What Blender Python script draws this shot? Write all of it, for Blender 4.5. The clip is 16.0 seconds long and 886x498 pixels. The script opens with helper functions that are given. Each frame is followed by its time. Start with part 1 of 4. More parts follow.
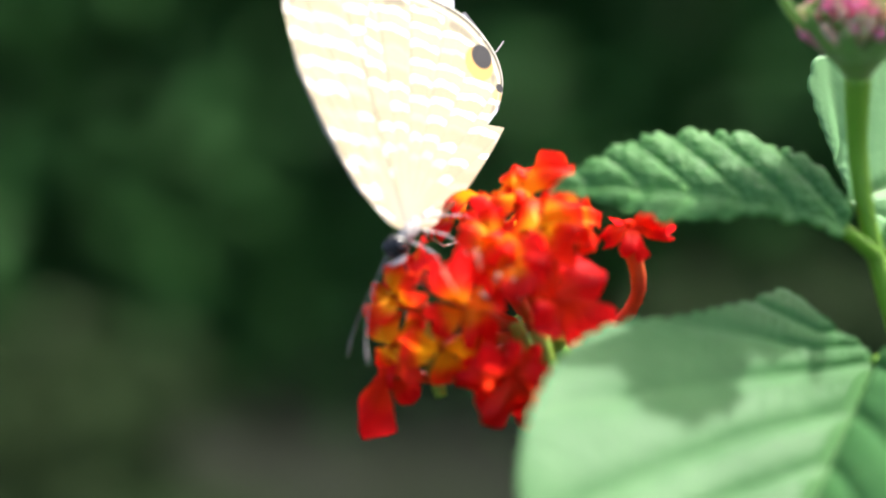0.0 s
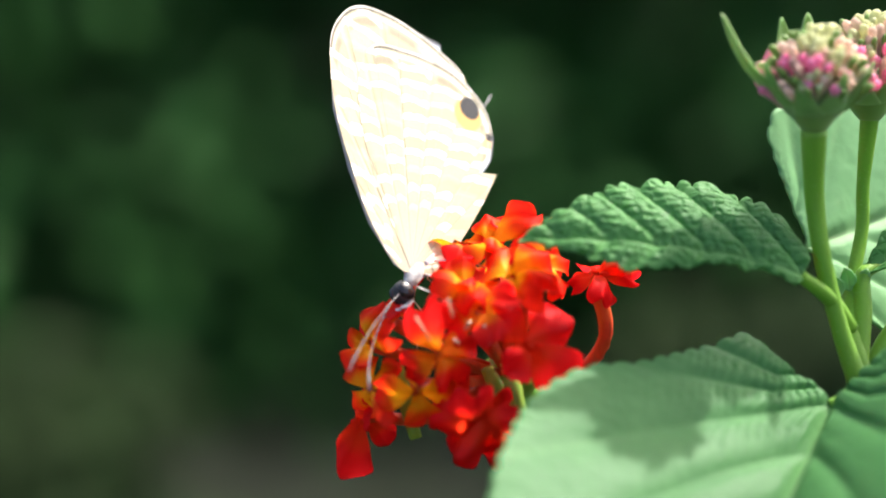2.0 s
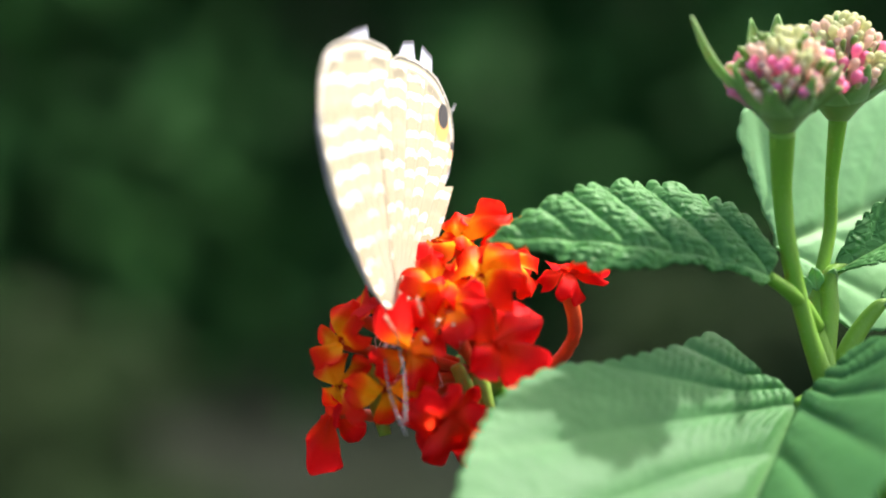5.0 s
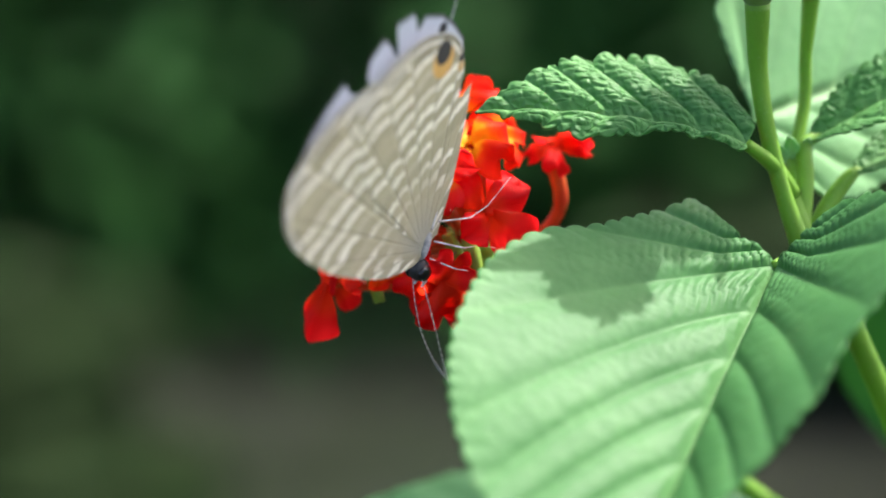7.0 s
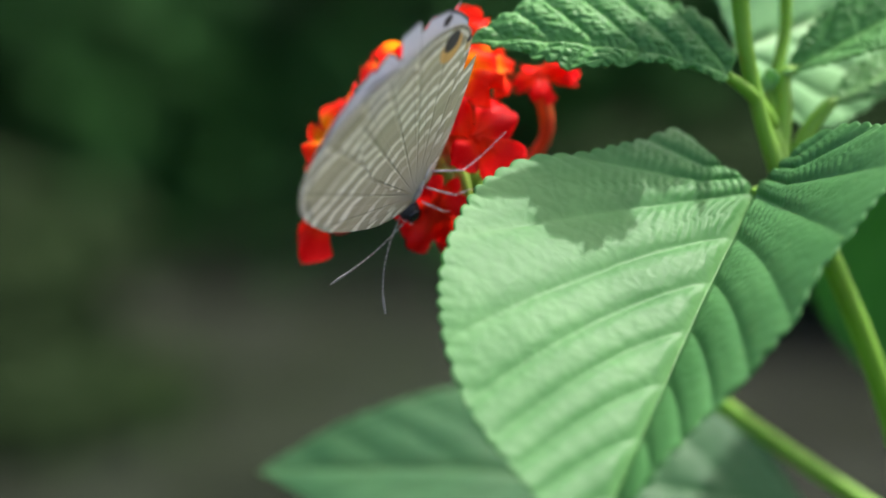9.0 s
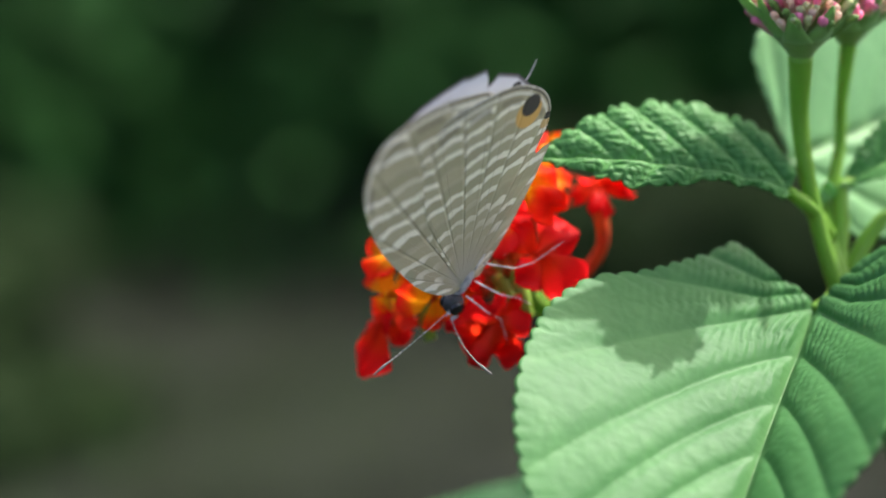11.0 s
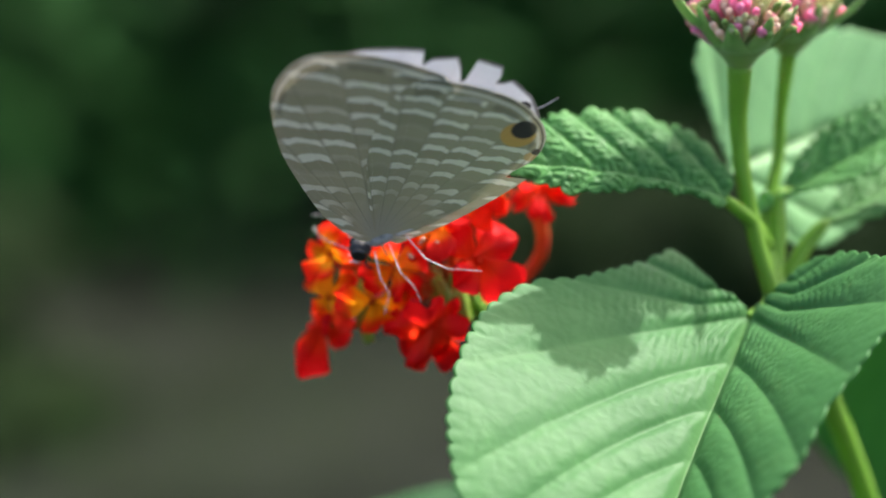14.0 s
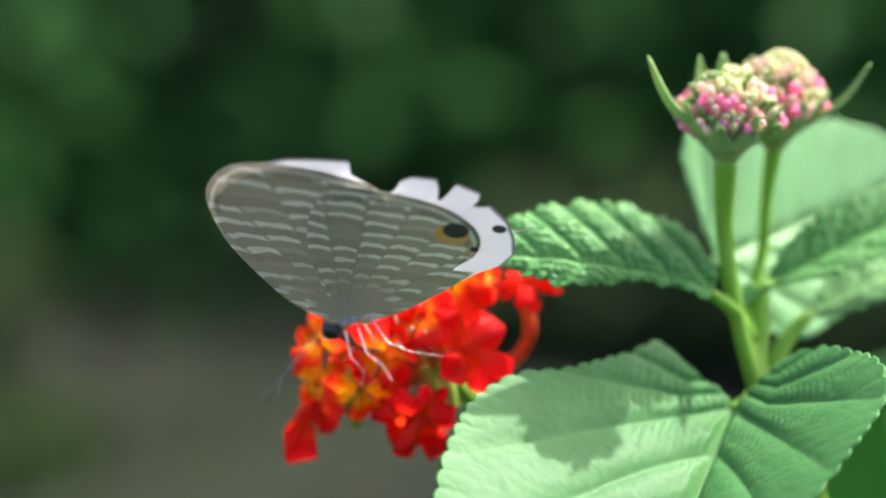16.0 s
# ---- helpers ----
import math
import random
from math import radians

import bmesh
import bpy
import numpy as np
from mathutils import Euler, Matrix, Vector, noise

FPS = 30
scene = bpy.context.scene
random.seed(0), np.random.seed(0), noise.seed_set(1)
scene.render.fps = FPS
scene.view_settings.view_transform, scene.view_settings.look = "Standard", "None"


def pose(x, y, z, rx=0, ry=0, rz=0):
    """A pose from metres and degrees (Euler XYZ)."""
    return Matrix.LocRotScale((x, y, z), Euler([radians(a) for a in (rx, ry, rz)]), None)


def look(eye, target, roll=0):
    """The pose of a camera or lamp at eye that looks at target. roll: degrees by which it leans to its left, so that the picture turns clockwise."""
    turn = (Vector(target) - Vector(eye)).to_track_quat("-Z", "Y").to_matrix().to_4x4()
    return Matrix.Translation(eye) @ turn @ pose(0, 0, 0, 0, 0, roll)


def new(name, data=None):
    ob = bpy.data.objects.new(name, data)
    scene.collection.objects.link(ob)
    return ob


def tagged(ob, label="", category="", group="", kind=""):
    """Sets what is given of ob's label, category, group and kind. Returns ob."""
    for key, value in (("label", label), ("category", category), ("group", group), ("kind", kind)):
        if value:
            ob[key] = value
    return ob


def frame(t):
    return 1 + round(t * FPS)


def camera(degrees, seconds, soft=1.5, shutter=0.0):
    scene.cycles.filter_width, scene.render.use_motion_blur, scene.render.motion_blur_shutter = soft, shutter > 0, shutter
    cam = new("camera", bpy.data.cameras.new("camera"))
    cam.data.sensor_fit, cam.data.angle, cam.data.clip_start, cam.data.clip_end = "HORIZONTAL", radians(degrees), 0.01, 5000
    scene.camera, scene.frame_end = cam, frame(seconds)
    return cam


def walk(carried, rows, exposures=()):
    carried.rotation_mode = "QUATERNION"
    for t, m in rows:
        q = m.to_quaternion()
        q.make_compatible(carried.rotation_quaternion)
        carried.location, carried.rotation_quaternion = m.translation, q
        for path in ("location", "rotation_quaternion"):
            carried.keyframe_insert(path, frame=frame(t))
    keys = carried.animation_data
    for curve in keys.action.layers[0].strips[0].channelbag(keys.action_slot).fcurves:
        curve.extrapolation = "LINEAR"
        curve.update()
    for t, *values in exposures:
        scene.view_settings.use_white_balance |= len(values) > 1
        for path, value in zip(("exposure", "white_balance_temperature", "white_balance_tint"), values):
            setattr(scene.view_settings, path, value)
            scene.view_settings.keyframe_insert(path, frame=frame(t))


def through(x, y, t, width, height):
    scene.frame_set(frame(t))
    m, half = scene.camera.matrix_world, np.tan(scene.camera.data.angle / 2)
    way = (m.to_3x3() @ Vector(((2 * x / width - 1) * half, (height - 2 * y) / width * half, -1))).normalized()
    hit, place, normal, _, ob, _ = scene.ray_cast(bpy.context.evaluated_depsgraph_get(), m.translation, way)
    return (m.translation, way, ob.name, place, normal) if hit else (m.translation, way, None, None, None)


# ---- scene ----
cam = camera(20.0, 16.0, soft=1.8)
cam.data.dof.use_dof = True
cam.data.dof.focus_distance = 0.2070
cam.data.dof.aperture_fstop = 12.0
PATH = [
    (0, (0.00283, -0.18601, 0.04533), (-0.00623, 0.00927, 0.00313), -0.54),
    (0.5, (0.00229, -0.18537, 0.04525), (-0.00651, 0.01000, 0.00341), -0.39),
    (1, (0.00284, -0.18743, 0.04645), (-0.00612, 0.00784, 0.00416), -0.57),
    (1.5, (0.00337, -0.19054, 0.04869), (-0.00566, 0.00507, 0.00798), -0.68),
    (2, (0.00428, -0.19308, 0.04929), (-0.00377, 0.00254, 0.00846), -0.73),
    (2.5, (0.00433, -0.19260, 0.04925), (-0.00350, 0.00307, 0.00863), -0.59),
    (3, (0.00456, -0.19306, 0.04808), (-0.00177, 0.00250, 0.00663), -0.33),
    (5.5, (0.00562, -0.19375, 0.05319), (-0.00132, 0.00082, 0.00743), -0.39),
    (6, (0.00552, -0.19734, 0.05338), (0.00088, -0.00382, 0.00309), -0.40),
    (6.5, (0.00481, -0.19948, 0.05358), (-0.00185, -0.00598, 0.00347), -0.95),
    (7, (0.00546, -0.20343, 0.04655), (-0.00038, -0.00897, 0.00015), -1.02),
    (7.5, (0.00820, -0.21100, 0.04747), (-0.00073, -0.01679, 0.00055), -1.06),
    (8, (0.01024, -0.21173, 0.04653), (0.00138, -0.01829, -0.00350), -0.77),
    (8.5, (0.00818, -0.21114, 0.04718), (0.00159, -0.01833, -0.00555), -0.55),
    (11, (-0.00727, -0.20711, 0.05961), (-0.00529, -0.01448, 0.00584), -0.16),
    (11.5, (-0.00714, -0.20782, 0.05957), (-0.00557, -0.01521, 0.00573), 0.19),
    (12, (-0.00724, -0.20656, 0.06007), (-0.00412, -0.01402, 0.00605), 0.80),
    (12.5, (-0.00557, -0.20755, 0.05961), (-0.00337, -0.01512, 0.00515), 0.63),
    (13, (-0.00549, -0.20893, 0.06018), (-0.00245, -0.01641, 0.00609), 0.92),
    (13.5, (-0.00435, -0.20865, 0.05960), (-0.00080, -0.01623, 0.00517), 0.84),
    (14, (-0.00434, -0.20866, 0.06019), (-0.00024, -0.01602, 0.00659), 0.87),
    (14.5, (-0.00419, -0.20856, 0.06187), (-0.00081, -0.01594, 0.00815), 0.92),
    (15, (-0.00466, -0.20981, 0.06304), (-0.00126, -0.01689, 0.01038), 0.94),
    (15.5, (-0.00444, -0.20885, 0.06373), (-0.00176, -0.01622, 0.01001), 1.01),
    (16, (-0.00470, -0.20982, 0.06608), (0.00048, -0.01662, 0.01465), 1.63),
]
EXPOSURES = [(0, 1.52), (3, 1.5), (5.5, 1.56), (6.5, 1.68), (7, 1.68), (7.5, 1.5), (8.5, 1.38), (11, 1.42), (13, 1.48), (14.5, 1.48), (16, 1.84)]
walk(cam, [(t, look(eye, target, roll)) for t, eye, target, roll in PATH], EXPOSURES)

# ---- light ----
SUN = Vector((0.56, 0.48, 1.0)).normalized()
world = bpy.data.worlds.new("sky")
scene.world = world
world.use_nodes = True
wn = world.node_tree
sky = wn.nodes.new("ShaderNodeTexSky")
sky.sky_type, sky.sun_disc = "NISHITA", False
sky.air_density, sky.dust_density, sky.ozone_density = 0.55, 5.0, 0.3
sky.sun_elevation = math.asin(SUN.z)
sky.sun_rotation = math.atan2(SUN.x, SUN.y)
wn.links.new(sky.outputs[0], wn.nodes["Background"].inputs[0])
wn.nodes["Background"].inputs[1].default_value = 0.19
lamp = bpy.data.lights.new("sun", "SUN")
lamp.energy, lamp.angle, lamp.color = 2.95, radians(0.8), (1.0, 0.965, 0.91)
sun = new("sun", lamp)
sun.matrix_world = look(SUN * 3, (0, 0, 0))


# ---- materials ----
class Nodes:
    """A short way to write node trees."""

    def __init__(self, name):
        self.mat = bpy.data.materials.new(name)
        self.mat.use_nodes = True
        self.tree = self.mat.node_tree
        self.tree.nodes.clear()
        self.out = self.tree.nodes.new("ShaderNodeOutputMaterial")

    def put(self, socket, value):
        if isinstance(value, bpy.types.NodeSocket):
            self.tree.links.new(value, socket)
        elif value is not None:
            socket.default_value = value

    def node(self, kind, out=0, props=None, **inputs):
        n = self.tree.nodes.new(kind)
        for key, value in (props or {}).items():
            if key == "operation":
                n.operation = value
            elif key == "use_clamp":
                n.use_clamp = value
            elif key == "interpolation_type":
                n.interpolation_type = value
            elif key == "data_type":
                n.data_type = value
            elif key == "attribute_name":
                n.attribute_name = value
            elif key == "feature":
                n.feature = value
            elif key == "noise_dimensions":
                n.noise_dimensions = value
        for key, value in inputs.items():
            key = int(key[1:]) if key[0] == "i" and key[1:].isdigit() else key.replace("_", " ")
            self.put(n.inputs[key], value)
        return n.outputs[out]

    def math(self, op, a, b=None, c=None, clamp=False):
        return self.node("ShaderNodeMath", props={"operation": op, "use_clamp": clamp}, i0=a, i1=b, i2=c)

    def step(self, x, lo, hi):
        return self.node("ShaderNodeMapRange", props={"interpolation_type": "SMOOTHSTEP"}, Value=x, From_Min=lo, From_Max=hi)

    def mix(self, f, a, b):
        return self.node("ShaderNodeMix", out=2, props={"data_type": "RGBA"}, i0=f, i6=a, i7=b)

    def attr(self, name):
        return self.node("ShaderNodeAttribute", out=2, props={"attribute_name": name})

    def noise(self, scale, detail=3.0, rough=0.55, vector=None):
        return self.node("ShaderNodeTexNoise", Vector=vector, Scale=scale, Detail=detail, Roughness=rough)

    def pos(self):
        return self.node("ShaderNodeTexCoord", out=3)

    def surface(self, color, rough=0.5, bump=None, height=0.0002, strength=0.5, through=0.0, through_color=None, sheen=0.0, spec=0.5, coat=0.0):
        normal = None
        if bump is not None:
            normal = self.node("ShaderNodeBump", Height=bump, Distance=height, Strength=strength)
        p = self.tree.nodes.new("ShaderNodeBsdfPrincipled")
        self.put(p.inputs["Base Color"], color)
        self.put(p.inputs["Roughness"], rough)
        self.put(p.inputs["Normal"], normal)
        self.put(p.inputs["Specular IOR Level"], spec)
        self.put(p.inputs["Sheen Weight"], sheen)
        self.put(p.inputs["Coat Weight"], coat)
        shade = p.outputs[0]
        if through:
            tr = self.node("ShaderNodeBsdfTranslucent", Color=through_color if through_color is not None else color, Normal=normal)
            shade = self.node("ShaderNodeMixShader", i0=through, i1=shade, i2=tr)
        self.tree.links.new(shade, self.out.inputs[0])
        return self.mat


def rgb(r, g, b):
    return (r, g, b, 1.0)


def leaf_material(name, deep, pale, glow, rough=0.5, cell=640.0, relief=0.05):
    """A rugose leaf: blistered cells between a net of sunken veinlets, and fine hairs. cell: cells in a metre."""
    n = Nodes(name)
    pos = n.pos()
    vein = n.attr("vein")
    bent = n.node("ShaderNodeVectorMath", props={"operation": "ADD"}, i0=pos, i1=n.node("ShaderNodeVectorMath", props={"operation": "MULTIPLY"}, i0=n.node("ShaderNodeTexNoise", out=1, Vector=pos, Scale=300.0, Detail=2.0), i1=(0.0012, 0.0012, 0.0012)))
    edge = n.node("ShaderNodeTexVoronoi", props={"feature": "DISTANCE_TO_EDGE"}, Vector=bent, Scale=cell)
    puff = n.step(edge, 0.0, 0.34)
    grain = n.noise(2600.0, 3.0, vector=pos)
    patch = n.noise(130.0, 3.0, vector=pos)
    tone = n.math("ADD", n.math("MULTIPLY", patch, 0.75), n.math("MULTIPLY", grain, 0.25))
    col = n.mix(n.step(tone, 0.25, 0.8), deep, pale)
    col = n.mix(n.math("MULTIPLY", n.math("SUBTRACT", 1.0, puff), 0.22), col, deep)
    col = n.mix(n.math("MULTIPLY", vein, 0.65), col, glow)
    bump = n.math("ADD", n.math("MULTIPLY", puff, 0.9), n.math("MULTIPLY", grain, 0.25))
    r = n.math("ADD", n.math("MULTIPLY", grain, 0.25), rough - 0.1)
    return n.surface(col, r, bump, 0.0003, relief, 0.38, n.mix(0.5, col, rgb(0.22, 0.52, 0.14)), spec=0.22)


LEAF = leaf_material("lantana_leaf", rgb(0.052, 0.182, 0.050), rgb(0.096, 0.268, 0.082), rgb(0.165, 0.36, 0.125), relief=0.09)
LEAF_YOUNG = leaf_material("lantana_leaf_young", rgb(0.064, 0.215, 0.054), rgb(0.122, 0.318, 0.092), rgb(0.175, 0.37, 0.12), cell=950.0, relief=0.55)
# leaf colour lightened: sunlight on the upturned blade is put into the base colour
LEAF_SUNLIT = leaf_material("lantana_leaf_sunlit", rgb(0.170, 0.385, 0.160), rgb(0.22, 0.45, 0.20), rgb(0.30, 0.50, 0.22))
# leaf green darkened to carry the shade under the broad leaf
LEAF_SHADED = leaf_material("lantana_leaf_shaded", rgb(0.030, 0.115, 0.042), rgb(0.058, 0.165, 0.060), rgb(0.08, 0.19, 0.07))


def stem_material():
    n = Nodes("stem")
    pos = n.pos()
    col = n.mix(n.noise(160.0, 4.0, vector=pos), rgb(0.14, 0.33, 0.026), rgb(0.23, 0.46, 0.042))
    hairs = n.noise(3200.0, 2.0, vector=pos)
    col = n.mix(n.math("MULTIPLY", n.step(hairs, 0.6, 0.75), 0.15), col, rgb(0.45, 0.55, 0.3))
    return n.surface(col, 0.45, hairs, 0.0001, 0.4, 0.32, sheen=0.04, spec=0.35)


def petal_material(name, throat, middle, edge):
    """Lantana petals: the colour runs from the throat to the rim; velvety."""
    n = Nodes(name)
    pos = n.pos()
    u = n.attr("u")
    wobble = n.math("MULTIPLY", n.math("SUBTRACT", n.noise(420.0, 3.0, vector=pos), 0.5), 0.35)
    shift = n.math("MULTIPLY", n.math("SUBTRACT", n.node("ShaderNodeObjectInfo", out=5), 0.5), 0.25)
    s = n.math("ADD", n.math("ADD", u, wobble), shift)
    col = n.mix(n.step(s, 0.28, 0.60), throat, middle)
    col = n.mix(n.step(s, 0.50, 0.86), col, edge)
    grain = n.noise(2400.0, 2.0, vector=pos)
    col = n.mix(n.math("MULTIPLY", grain, 0.25), col, middle)
    return n.surface(col, 0.55, n.math("ADD", n.math("MULTIPLY", n.noise(500.0, 3.0, vector=pos), 0.7), n.math("MULTIPLY", grain, 0.3)), 0.0003, 0.45, 0.68, sheen=0.0, spec=0.3)


PETAL_YOUNG = petal_material("petal_orange", rgb(1.0, 0.66, 0.015), rgb(0.97, 0.17, 0.012), rgb(0.92, 0.035, 0.020))
PETAL_MID = petal_material("petal_orange_red", rgb(0.98, 0.42, 0.012), rgb(0.93, 0.050, 0.020), rgb(0.90, 0.022, 0.024))
PETAL_OLD = petal_material("petal_red", rgb(0.92, 0.07, 0.014), rgb(0.93, 0.026, 0.024), rgb(0.90, 0.018, 0.026))


def plain(name, a, b, scale, rough=0.5, bump=0.0002, through=0.0, sheen=0.0, spec=0.5):
    n = Nodes(name)
    pos = n.pos()
    f = n.noise(scale, 4.0, vector=pos)
    return n.surface(n.mix(n.step(f, 0.3, 0.7), a, b), rough, n.noise(scale * 4, 3.0, vector=pos), bump, 0.4, through, sheen=sheen, spec=spec)


STEM = stem_material()
TUBE = plain("floret_tube", rgb(0.60, 0.05, 0.012), rgb(0.70, 0.13, 0.02), 300, 0.5, 0.0001, 0.25)
THROAT = plain("floret_throat", rgb(0.75, 0.20, 0.015), rgb(0.90, 0.38, 0.02), 300, 0.5, 0.0001, 0.25)
CALYX = plain("calyx", rgb(0.20, 0.36, 0.03), rgb(0.34, 0.48, 0.05), 300, 0.5, 0.0001, 0.15)
PISTIL = plain("stamen", rgb(0.75, 0.45, 0.25), rgb(0.85, 0.6, 0.4), 600, 0.5, 0.0001, 0.2)
MIDRIB = plain("midrib", rgb(0.16, 0.32, 0.08), rgb(0.24, 0.40, 0.13), 300, 0.5, 0.0001, 0.3)
WING_VEIN = plain("wing_vein", rgb(0.55, 0.49, 0.36), rgb(0.65, 0.58, 0.44), 2500, 0.6, 0.0001, 0.4)
BUD_CREAM = plain("bud_cream", rgb(0.60, 0.64, 0.32), rgb(0.79, 0.77, 0.52), 260, 0.6, 0.0001, 0.55, 0.2)
BUD_PINK = plain("bud_pink", rgb(0.95, 0.24, 0.46), rgb(0.96, 0.48, 0.64), 300, 0.6, 0.0001, 0.55, 0.2)
BUD_BLUSH = plain("bud_blush", rgb(0.80, 0.61, 0.48), rgb(0.87, 0.70, 0.60), 300, 0.6, 0.0001, 0.55, 0.2)
BUD_GREEN = plain("bud_green", rgb(0.13, 0.26, 0.035), rgb(0.22, 0.34, 0.07), 260, 0.6, 0.0001, 0.2, 0.2)
BRACT = plain("bract", rgb(0.17, 0.36, 0.07), rgb(0.29, 0.47, 0.13), 160, 0.5, 0.0002, 0.3, 0.2)


def wing_material(spot):
    """Underside of a wing: grey-brown with broken pairs of white lines, a dark rim line and pale fringe; spot: the hindwing's eyespots."""
    n = Nodes("hindwing_underside" if spot else "forewing_underside")
    s, v, r, rim = n.attr("band"), n.attr("cell"), n.attr("radial"), n.attr("rim")
    x, z = n.attr("lx"), n.attr("lz")
    pos = n.pos()
    cell = n.math("FLOOR", v)
    across = n.math("ABSOLUTE", n.math("SUBTRACT", n.math("FRACT", v), 0.5))
    s = n.math("ADD", s, n.math("MULTIPLY", n.math("MULTIPLY", across, across), 0.7))
    jog = n.math("MULTIPLY", n.math("SUBTRACT", n.node("ShaderNodeTexWhiteNoise", props={"noise_dimensions": "1D"}, W=cell), 0.5), 0.55)
    wob = n.math("MULTIPLY", n.math("SUBTRACT", n.noise(700.0, 2.0, vector=pos), 0.5), 0.5)
    f = n.math("FRACT", n.math("ADD", n.math("ADD", s, jog), wob))
    d = n.math("ABSOLUTE", n.math("SUBTRACT", f, 0.5))
    line = n.math("SUBTRACT", 1.0, n.step(d, 0.13, 0.23))
    row = n.math("ADD", n.math("MULTIPLY", n.math("FLOOR", n.math("ADD", n.math("ADD", s, jog), wob)), 7.31), n.math("MULTIPLY", cell, 3.17))
    dash = n.node("ShaderNodeTexWhiteNoise", props={"noise_dimensions": "1D"}, W=row)
    line = n.math("MULTIPLY", line, n.math("ADD", n.step(dash, 0.10, 0.34), 0.05, clamp=True))
    grow = n.step(r, 0.18, 0.55)
    line = n.math("MULTIPLY", line, grow)
    veins = n.step(across, 0.40, 0.49)
    line = n.math("MULTIPLY", line, n.math("SUBTRACT", 1.0, n.math("MULTIPLY", veins, 0.55)))
    line = n.math("MULTIPLY", line, n.step(n.noise(260.0, 2.0, vector=pos), 0.22, 0.40))
    scales = n.noise(5200.0, 2.0, vector=pos)
    ground = n.mix(scales, rgb(0.43, 0.375, 0.22), rgb(0.52, 0.46, 0.285))
    # between the two lines of a pair the ground is browner
    pair = n.math("ABSOLUTE", n.math("SUBTRACT", n.math("FRACT", n.math("MULTIPLY", n.math("ADD", n.math("ADD", s, jog), wob), 0.5)), 0.5))
    ground = n.mix(n.math("MULTIPLY", n.math("SUBTRACT", 1.0, n.step(pair, 0.20, 0.30)), n.math("MULTIPLY", n.step(r, 0.2, 0.6), 0.42)), ground, rgb(0.30, 0.25, 0.135))
    ground = n.mix(n.math("MULTIPLY", n.noise(150.0, 2.0, vector=pos), 0.5), ground, rgb(0.45, 0.405, 0.28))
    base = n.math("SUBTRACT", 1.0, n.step(r, 0.05, 0.3))
    ground = n.mix(n.math("MULTIPLY", base, 0.8), ground, rgb(0.46, 0.43, 0.33))
    col = n.mix(n.math("MULTIPLY", line, 0.95), ground, rgb(0.96, 0.90, 0.74))
    fold = n.math("ADD", 0.06, n.math("MULTIPLY", n.math("SUBTRACT", 1.0, n.step(r, 0.12, 0.50)), 0.18))
    col = n.mix(n.math("MULTIPLY", veins, fold), col, rgb(0.13, 0.115, 0.08))
    # near the rim: a pale line, and dark lunules between the veins inside it
    lunule = n.math("MULTIPLY", n.math("MULTIPLY", n.step(rim, 0.10, 0.125), n.math("SUBTRACT", 1.0, n.step(rim, 0.165, 0.20))), n.math("SUBTRACT", 1.0, n.step(across, 0.28, 0.42)))
    col = n.mix(n.math("MULTIPLY", lunule, 0.55), col, rgb(0.17, 0.145, 0.10))
    pale = n.math("MULTIPLY", n.step(rim, 0.055, 0.07), n.math("SUBTRACT", 1.0, n.step(rim, 0.085, 0.10)))
    col = n.mix(n.math("MULTIPLY", pale, 0.75), col, rgb(0.80, 0.76, 0.68))
    dark = n.math("MULTIPLY", n.step(rim, 0.015, 0.025), n.math("SUBTRACT", 1.0, n.step(rim, 0.035, 0.05)))
    col = n.mix(n.math("MULTIPLY", dark, 0.85), col, rgb(0.035, 0.03, 0.03))
    col = n.mix(n.math("SUBTRACT", 1.0, n.step(rim, 0.008, 0.018)), col, rgb(0.50, 0.47, 0.42))
    if spot:
        for cx, cz, rad, lift in ((-1.69, 0.42, 0.112, 1.0), (-1.62, 0.14, 0.040, 0.6)):
            dx = n.math("SUBTRACT", x, cx)
            dz = n.math("SUBTRACT", z, cz)
            dist = n.math("SQRT", n.math("ADD", n.math("MULTIPLY", dx, dx), n.math("MULTIPLY", dz, dz)))
            ox, oz = n.math("SUBTRACT", x, cx + 0.07), n.math("SUBTRACT", z, cz - 0.02)
            halo = n.math("SQRT", n.math("ADD", n.math("MULTIPLY", ox, ox), n.math("MULTIPLY", oz, oz)))
            col = n.mix(n.math("MULTIPLY", n.math("SUBTRACT", 1.0, n.step(halo, rad * 1.15, rad * 1.4)), lift), col, rgb(0.66, 0.37, 0.09))
            col = n.mix(n.math("SUBTRACT", 1.0, n.step(dist, rad * 0.8, rad * 1.05)), col, rgb(0.008, 0.008, 0.010))
    bump = n.math("ADD", n.math("MULTIPLY", scales, 0.4), n.math("MULTIPLY", veins, -0.7))
    return n.surface(col, 0.82, bump, 0.0001, 0.5, 0.06, n.mix(0.35, col, rgb(0.55, 0.49, 0.34)), sheen=0.06, spec=0.7)


